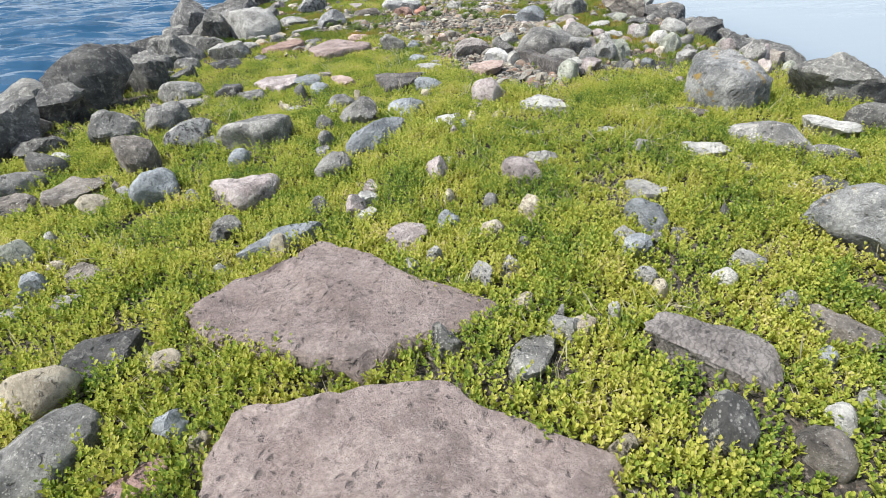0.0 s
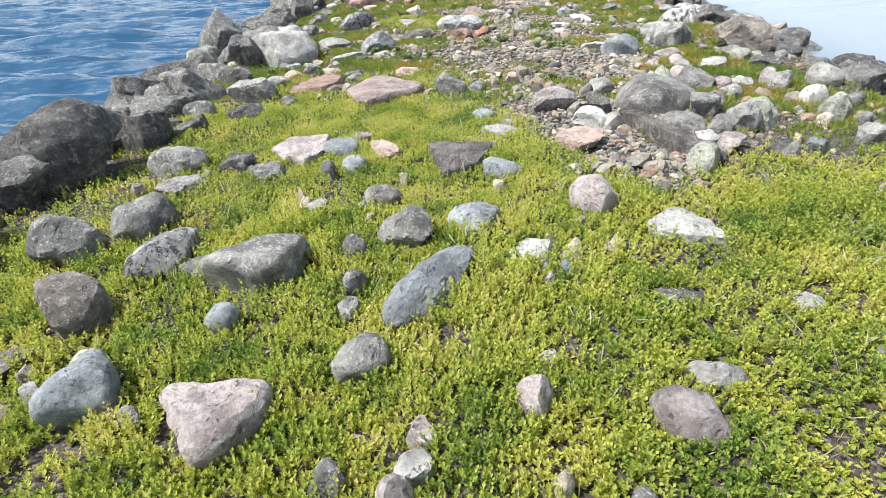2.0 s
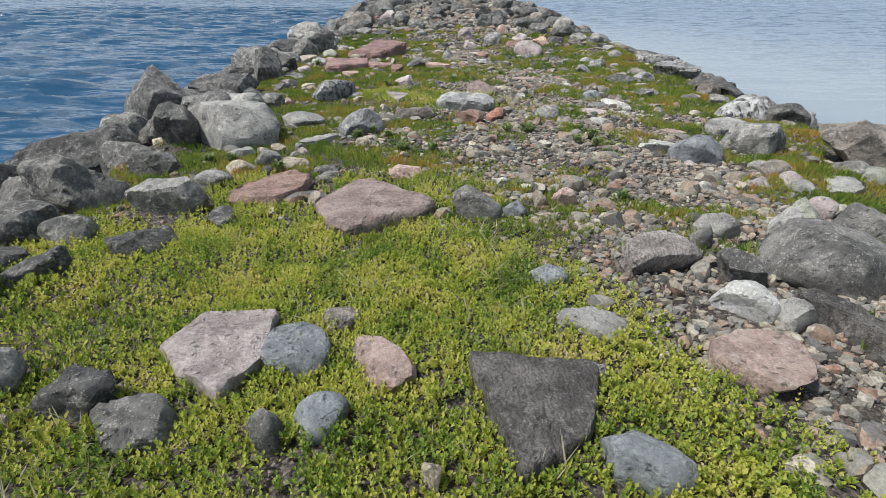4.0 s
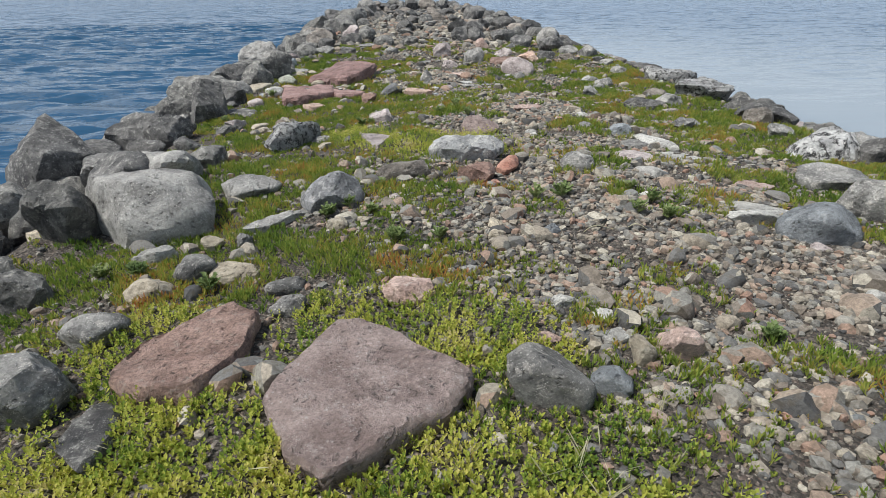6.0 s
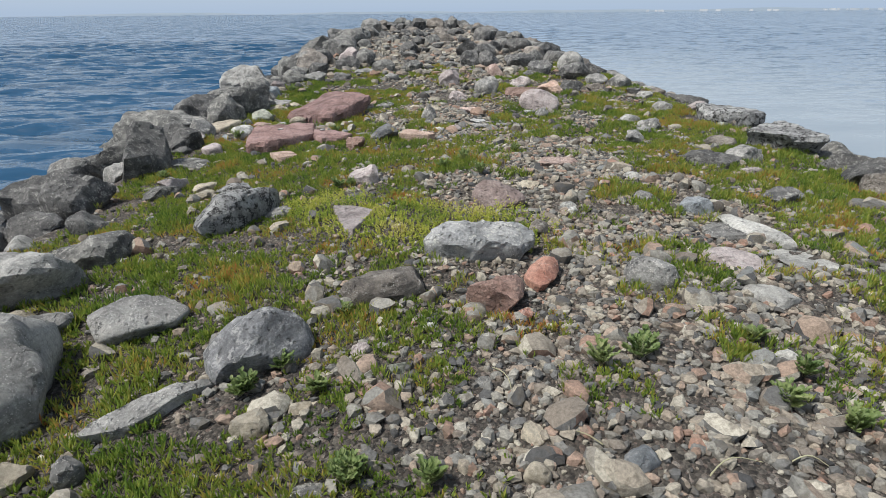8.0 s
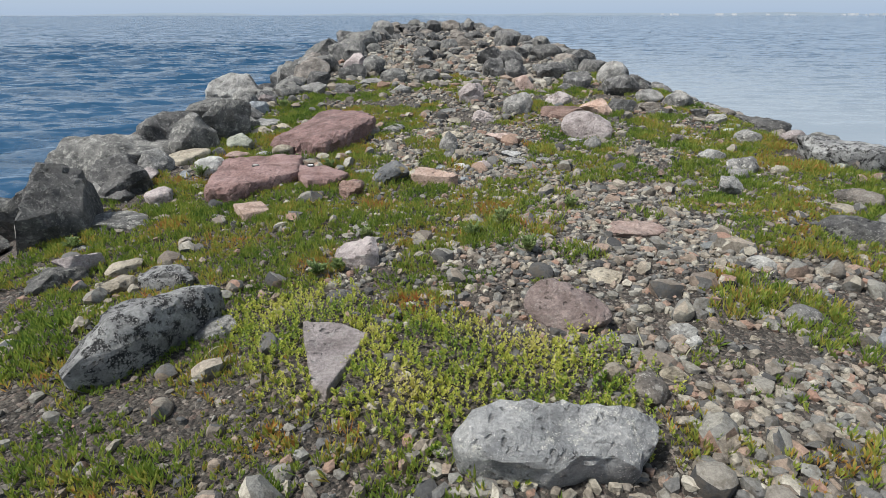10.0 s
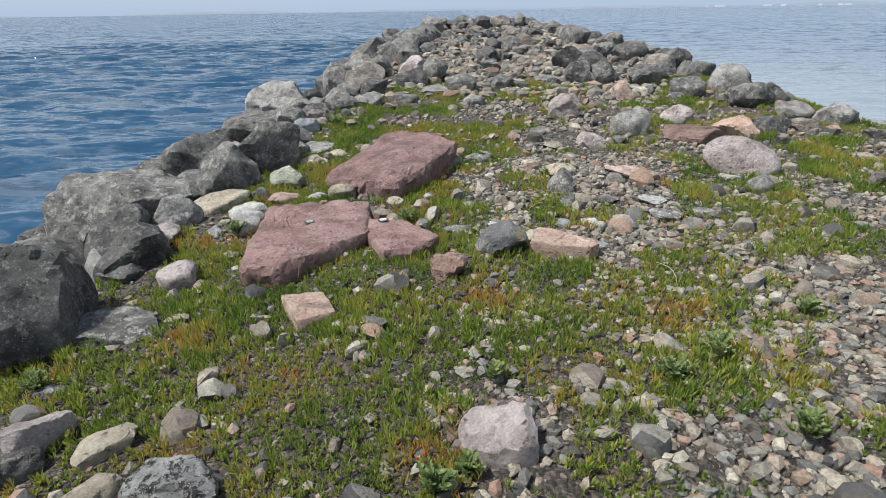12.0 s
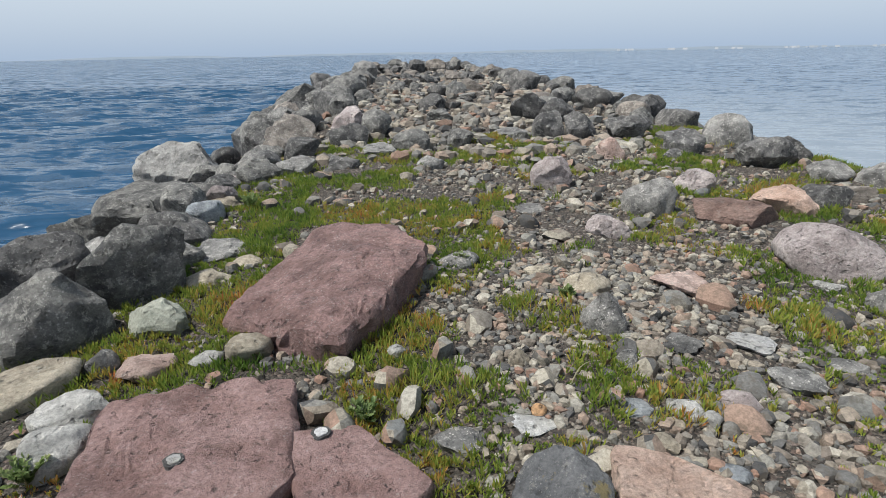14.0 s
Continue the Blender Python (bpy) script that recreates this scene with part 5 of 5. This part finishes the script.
def sprigs(name, x, y, label, pairs=5, grow=1.0, leaf=ovate, low=0.04, high=0.1):
    """Leafy shoots: pairs of fleshy leaves up the stem, each pair crossing the last, and a rosette at the tip."""
    n = len(x)
    z = ground_full(x, y) - 0.005
    mound = plan_noise(x, y, 0.2, 51, 2)
    tall = rng.uniform(low, high, n) * (1 + 0.7 * mound)
    tall = np.maximum(tall, 0.012)
    lean = rng.normal(size=(n, 2)) * 0.35
    spin, size = rng.uniform(0, 6.28, n), rng.uniform(0.75, 1.3, n) * grow
    parts = []
    for k in range(pairs):
        g = k / (pairs - 1)
        f = 0.36 + 0.64 * g
        at = np.column_stack([x + lean[:, 0] * tall * f, y + lean[:, 1] * tall * f, z + tall * f])
        for side in (0, math.pi):
            ang = spin + k * 1.57 + side + rng.normal(size=n) * 0.3
            rise = 0.8 + 1.0 * g + rng.normal(size=n) * 0.3
            along = unit(np.column_stack([np.cos(ang) + lean[:, 0], np.sin(ang) + lean[:, 1], rise]))
            across = np.column_stack([-np.sin(ang), np.cos(ang), np.zeros(n)])
            plump = 1 - 0.9 * (g - 0.5) ** 2
            parts.append((at, along, across, size * 0.021 * plump, size * 0.0066 * plump))
    verts, faces = leaf(*[np.concatenate([p[i] for p in parts]) for i in range(5)])
    return tagged(new(name, mesh_of(name, verts, faces, SPRIG)), label, "plants", kind="stuff")


def spears(name, x, y, low, high, mat, label, wide=0.0044, lean_by=0.35, shoots=2, spread=0.01, branch=0.0):
    """Slender shoots that branch from each stem."""
    n = len(x)
    z = ground_full(x, y) - 0.004
    tall = np.maximum(rng.uniform(low, high, n) * (1 + 0.6 * plan_noise(x, y, 0.3, 61, 2)), 0.012)
    stem, spin = rng.normal(size=(n, 2)) * lean_by, rng.uniform(0, 6.28, n)
    parts = []
    for k in range(shoots):
        up_ = 0.55 * k / shoots
        ang = spin + 2.4 * k + rng.normal(size=n) * 0.3
        flare = branch * (1 - 0.8 * k / shoots)
        along = unit(np.column_stack([stem[:, 0] + flare * np.cos(ang), stem[:, 1] + flare * np.sin(ang), np.ones(n)]))
        across = unit(np.cross(along, np.column_stack([np.sin(3 * ang), np.cos(3 * ang), np.zeros(n)])))
        at = np.column_stack([x + stem[:, 0] * tall * up_ + rng.normal(size=n) * spread, y + stem[:, 1] * tall * up_ + rng.normal(size=n) * spread, z + tall * up_])
        parts.append((at, along, across, tall * (1 - up_) * rng.uniform(0.6, 1.1, n), np.full(n, wide) * rng.uniform(0.8, 1.2, n)))
    verts, faces = leaves(*[np.concatenate([p[i] for p in parts]) for i in range(5)])
    return tagged(new(name, mesh_of(name, verts, faces, mat)), label, "plants", kind="stuff")


x, y = scatter(2000, -2.5, 2.5, 0.3, 2.6, bright_cover)
sprigs("succulent_mat", x, y, "dense mat of yellow-green fleshy seaside succulents", 4, 1.0)
x, y = scatter(1750, -3.3, 3.3, 2.6, 5, bright_cover)
sprigs("succulent_mat", x, y, "mat of yellow-green succulents between grey stones", 5, 1.0, leaves)
x, y = scatter(1500, -3.6, 3.6, 5, 14, bright_cover)
sprigs("succulent_mat", x, y, "yellow-green succulents thinning out into gravel", 4, 0.95, leaves, 0.03, 0.075)
x, y = scatter(1300, -3.2, 3.2, 0.3, 8.2, bright_cover)
sprigs("succulent_mat", x, y, "short shaded shoots under the yellow-green succulents", 2, 1.5, leaves, 0.015, 0.05)
x, y = scatter(420, -3.9, 3.9, -3, 0.3, bright_cover)
sprigs("succulent_mat", x, y, "mat of yellow-green succulents on the breakwater", 2, 2.4, leaves)
x, y = scatter(1350, -3.6, 3.6, 4.4, 21.5, spear_cover)
spears("glasswort", x, y, 0.03, 0.075, SPEAR, "low green and rust-red glasswort shoots in gravel", 0.0046, 0.22, 6, 0.004, 0.6)
x, y = scatter(330, -3.0, 3.0, 0.3, 8, lambda a, b: bright_cover(a, b) * np.clip(0.1 + 1.6 * plan_noise(a, b, 0.35, 91, 2), 0.02, 1))
spears("dry_stems", x, y, 0.09, 0.16, STRAW, "dry straw-coloured stems among the succulents", 0.0026, 1.1)


def leafy_plant(x, y, size):
    """A low herb: stems that fan out from one root, set with broad leaves."""
    size = 0.75 * size
    n = 15 + int(size * 60)
    ang, out = rng.uniform(0, 6.28, n), rng.uniform(0.05, 0.36, n) * size
    root = np.array([x, y, float(ground_full(np.array([x]), np.array([y]))[0])])
    parts, stems = [], []
    for a, o in zip(ang, out):
        tip = np.array([math.cos(a) * o, math.sin(a) * o, size * rng.uniform(0.2, 0.55)])
        stems.append(tip)
        for f in np.linspace(0.35, 1, 6):
            for side in (-1, 1):
                b = a + side * rng.uniform(0.5, 1.3)
                along = np.array([math.cos(b), math.sin(b), rng.uniform(0.4, 1.6)])
                along /= np.linalg.norm(along)
                parts.append((tip * np.array([f, f, f ** 0.7]), along, np.array([-math.sin(b), math.cos(b), 0]), rng.uniform(0.016, 0.03), rng.uniform(0.006, 0.011)))
    verts, faces = ovate(*[np.array([p[i] for p in parts]) for i in range(5)])
    ob = new("herb_plant", None)
    ob.location = root
    leaf = new("foliage", mesh_of("foliage", verts, faces, HERB))
    tip = np.array(stems)
    across = unit(np.column_stack([-tip[:, 1], tip[:, 0], np.zeros(len(tip))]))
    verts, faces = leaves(np.zeros_like(tip), unit(tip), across, np.linalg.norm(tip, axis=1), np.full(len(tip), 0.003))
    stalk = new("stalk", mesh_of("stalk", verts, faces, STRAW))
    leaf.parent = stalk.parent = ob
    return tagged(ob, "small grey-green leafy herb growing between stones", "plant", "leafy herbs")


def dry_twig(x0, y0, x1, y1):
    """A thin bleached twig, bent a little, lying on the stones."""
    steps, sides = 7, 5
    f = np.linspace(0, 1, steps)
    dx, dy = x1 - x0, y1 - y0
    mid = np.column_stack([dx * f - dy * 0.12 * np.sin(f * 3.1), dy * f + dx * 0.12 * np.sin(f * 3.1), 0.03 + 0.02 * np.sin(f * 4)])
    a = np.arange(sides) * 2 * math.pi / sides
    side = np.array([-dy, dx, 0]) / max(math.hypot(dx, dy), 1e-6)
    ring = np.cos(a)[:, None] * side + np.sin(a)[:, None] * np.array([0, 0, 1])
    verts = (mid[:, None, :] + ring[None] * (0.0035 * (1 - 0.6 * f))[:, None, None]).reshape(-1, 3)
    faces = [[i * sides + j, i * sides + (j + 1) % sides, (i + 1) * sides + (j + 1) % sides, (i + 1) * sides + j] for i in range(steps - 1) for j in range(sides)]
    ob = new("dry_twig", mesh_of("dry_twig", verts, faces, STRAW, True))
    ob.location = (x0, y0, float(ground_full(np.array([x0]), np.array([y0]))[0]))
    return tagged(ob, "thin bleached dry twig lying on gravel", "twig", "dry twigs")


leafy_plant(-2.95, 18.53, 0.34)
leafy_plant(-3.02, 15.20, 0.3)
leafy_plant(-1.17, 16.96, 0.2)
leafy_plant(-1.40, 10.15, 0.2)
leafy_plant(-1.21, 9.95, 0.18)
leafy_plant(-1.55, 9.98, 0.2)
leafy_plant(-1.16, 10.61, 0.16)
leafy_plant(0.28, 10.06, 0.3)
leafy_plant(-1.01, 9.47, 0.22)
leafy_plant(-1.45, 12.88, 0.26)
leafy_plant(-1.34, 12.96, 0.2)
leafy_plant(-3.26, 13.44, 0.22)
leafy_plant(-2.61, 9.17, 0.24)
leafy_plant(-2.11, 8.96, 0.22)
leafy_plant(-1.03, 9.44, 0.2)
leafy_plant(-0.72, 9.41, 0.22)
leafy_plant(0.73, 8.07, 0.2)
leafy_plant(0.94, 9.87, 0.24)
leafy_plant(-1.77, 15.41, 0.26)
leafy_plant(-0.61, 16.35, 0.2)
leafy_plant(-2.81, 9.13, 0.22)
for hx, hy, hs in ((0.07, 10.0, 0.26), (0.34, 10.15, 0.24), (0.75, 9.7, 0.26), (0.91, 9.53, 0.22), (0.87, 10.14, 0.2), (-1.52, 10.02, 0.2), (-0.22, 13.58, 0.3), (-0.45, 13.5, 0.24), (0.38, 13.98, 0.22), (-0.1, 13.1, 0.28), (-1.22, 13.5, 0.18)):
    leafy_plant(hx, hy, hs)
dry_twig(-1.85, 12.02, -1.74, 12.19)
dry_twig(0.25, 12.01, 0.32, 12.22)
dry_twig(-0.08, 9.51, -0.17, 9.62)
dry_twig(-0.42, 10.02, -0.37, 9.80)
dry_twig(0.24, 9.34, 0.47, 9.40)
dry_twig(-0.85, 15.50, -0.59, 15.69)
dry_twig(-0.19, 14.54, -0.18, 14.21)
dry_twig(0.41, 11.91, 0.56, 11.98)
dry_twig(0.17, 7.85, 0.31, 7.94)
dry_twig(0.56, 9.38, 0.69, 9.35)


BLOCK = np.array([(a, b, c) for a in (-1, 1) for b in (-1, 1) for c in (-1, 1)]) * 0.78
BLOCK_FACES = np.array([(0, 1, 3), (0, 3, 2), (4, 6, 7), (4, 7, 5), (0, 4, 5), (0, 5, 1), (2, 3, 7), (2, 7, 6), (0, 2, 6), (0, 6, 4), (1, 5, 7), (1, 7, 3)])


def pebbles(name, x, y, low, high, level, label, power=2.0):
    n = len(x)
    if level:
        made = [rock_points(2, 2, 2, "rough" if i % 3 else "round", level, 900 + i) for i in range(24)]
        u, tri = np.stack([q - np.array([0, 0, 0.76]) for q, f in made])[rng.integers(24, size=n)], made[0][1]
    else:
        u, tri = np.repeat(BLOCK[None], n, 0), BLOCK_FACES
    size = low + (high - low) * rng.uniform(size=n) ** power
    stretch = np.column_stack([rng.uniform(0.8, 1.35, n), rng.uniform(0.6, 1.0, n), rng.uniform(0.4, 0.8, n)]) * size[:, None] / 2
    p = u * stretch[:, None, :]
    if not level:
        p = p * (1 + 0.2 * rng.normal(size=(n, 8, 1)))
    a, t = rng.uniform(0, 6.28, n), rng.normal(size=n) * (0.25 if level else 0.8)
    p = p[..., [0, 1, 2]] if level else np.stack([p[..., 0] * 0.8 + p[..., 2] * 0.6, p[..., 1], p[..., 2] * 0.8 - p[..., 0] * 0.6], -1)
    c, s = np.cos(a)[:, None], np.sin(a)[:, None]
    ct, st = np.cos(t)[:, None], np.sin(t)[:, None]
    py_, pz_ = p[..., 1] * ct - p[..., 2] * st, p[..., 1] * st + p[..., 2] * ct
    q = np.stack([p[..., 0] * c - py_ * s + x[:, None], p[..., 0] * s + py_ * c + y[:, None], pz_ + (ground_full(x, y) + size * 0.14)[:, None]], -1)
    faces = (np.arange(n)[:, None, None] * u.shape[1] + tri[None]).reshape(-1, 3)
    me = mesh_of(name, q.reshape(-1, 3), faces, GRAVEL, level > 1)
    if level > 1:
        crisp(me, q.reshape(-1, 3), faces, 27)
    return tagged(new(name, me), label, "gravel", kind="stuff")


def gravel_cover(x, y):
    way = stone_way(x, y)
    bare = np.clip((y - np.where(x > 1.2, 5.2, 6.5)) / 1.6, 0, 1) * 0.65
    return np.maximum(way, bare) * np.clip((np.where(y > 20, 4.2, 3.6) - np.abs(x)) / 0.5, 0, 1) * (1 - 0.85 * bright_cover(x, y)) * (1 - 0.45 * spear_cover(x, y)) * np.clip(0.8 + 1.0 * plan_noise(x, y, 0.5, 71, 2), 0.12 + 0.3 * way, 1)


x, y = scatter(1100, -1.4, 2.6, 4.6, 17, gravel_cover)
pebbles("pebbles", x, y, 0.013, 0.075, 1, "small mixed grey, white and pink beach pebbles", 1.9)
x, y = scatter(260, -3.9, 3.9, 6, 21, gravel_cover)
pebbles("pebbles", x, y, 0.02, 0.075, 1, "mixed pebbles between low plants", 1.4)
x, y = scatter(42, -4.0, 4.0, 4.8, 24, gravel_cover, 1.02)
pebbles("cobbles", x, y, 0.055, 0.19, 2, "fist-sized grey, tan and pink stones", 2.4)
x, y = scatter(42, -4.2, 4.2, 20, 43.5, gravel_cover, 1.02)
pebbles("cobbles", x, y, 0.07, 0.28, 1, "loose grey and tan cobbles along the breakwater's back", 1.5)

# ---- far shore ----
def shore():
    m, nodes, links, bsdf = material("haze_glow_shore", 1.0)
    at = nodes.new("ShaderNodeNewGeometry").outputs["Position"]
    # air haze painted as emission over a black base, so the shore glows
    haze_glow = n_ramp(nodes, links, n_noise(nodes, links, at, 0.004, 5), (0.35, (0.36, 0.46, 0.57)), (0.65, (0.43, 0.52, 0.62)))
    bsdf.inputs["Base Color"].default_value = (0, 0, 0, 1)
    links.new(haze_glow, bsdf.inputs["Emission Color"])
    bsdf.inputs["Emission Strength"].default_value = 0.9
    a = np.linspace(-1.2, 1.2, 240)
    rise = 9 + 9 * np.clip(fractal(np.column_stack([a * 9, a * 0, a * 0]), 81, 4), -0.7, 1) + 6 * (a > 0.2)
    out = []
    for r, f in ((4150, 0.0), (4180, 0.7), (4300, 1.0), (4450, 0.0)):
        out.append(np.column_stack([r * np.sin(a), r * np.cos(a), WATER - 1 + rise * f]))
    n = len(a)
    i = np.arange(n - 1)
    faces = np.concatenate([np.stack([i + k * n, i + 1 + k * n, i + 1 + (k + 1) * n, i + (k + 1) * n], 1) for k in range(3)])
    tagged(new("backdrop", mesh_of("backdrop", np.concatenate(out), faces, m, True)), "low blue shore on the horizon, its haze painted as glow", "far shore", kind="structure")


shore()


def far_town():
    """Pale buildings on the far shore, haze and daylight painted as a glow."""
    m, nodes, links, bsdf = material("haze_glow_walls", 0.9)
    geo = nodes.new("ShaderNodeNewGeometry")
    # walls emit their pale tones instead of being lit; the base is black
    links.new(n_ramp(nodes, links, geo.outputs["Random Per Island"], (0.0, (0.5, 0.58, 0.66)), (1.0, (0.72, 0.77, 0.82))), bsdf.inputs["Emission Color"])
    bsdf.inputs["Base Color"].default_value = (0, 0, 0, 1)
    bsdf.inputs["Emission Strength"].default_value = 0.85
    verts, faces = [], []
    for i in range(26):
        a, wide, tall = radians(rng.uniform(22, 44)), rng.uniform(6, 34), rng.uniform(7, 13)
        c, s = math.cos(a), math.sin(a)
        box = np.array([(u * wide / 2, v * 6 + 4140, w * tall) for u in (-1, 1) for v in (-1, 1) for w in (0, 1)])
        verts.append(np.column_stack([box[:, 0] * c + box[:, 1] * s, -box[:, 0] * s + box[:, 1] * c, box[:, 2] + WATER]))
        faces.append(BLOCK_FACES + 8 * i)
    tagged(new("far_town", mesh_of("far_town", np.concatenate(verts), np.concatenate(faces), m)), "pale buildings along the far shore, their haze painted as glow", "buildings", kind="stuff")


far_town()
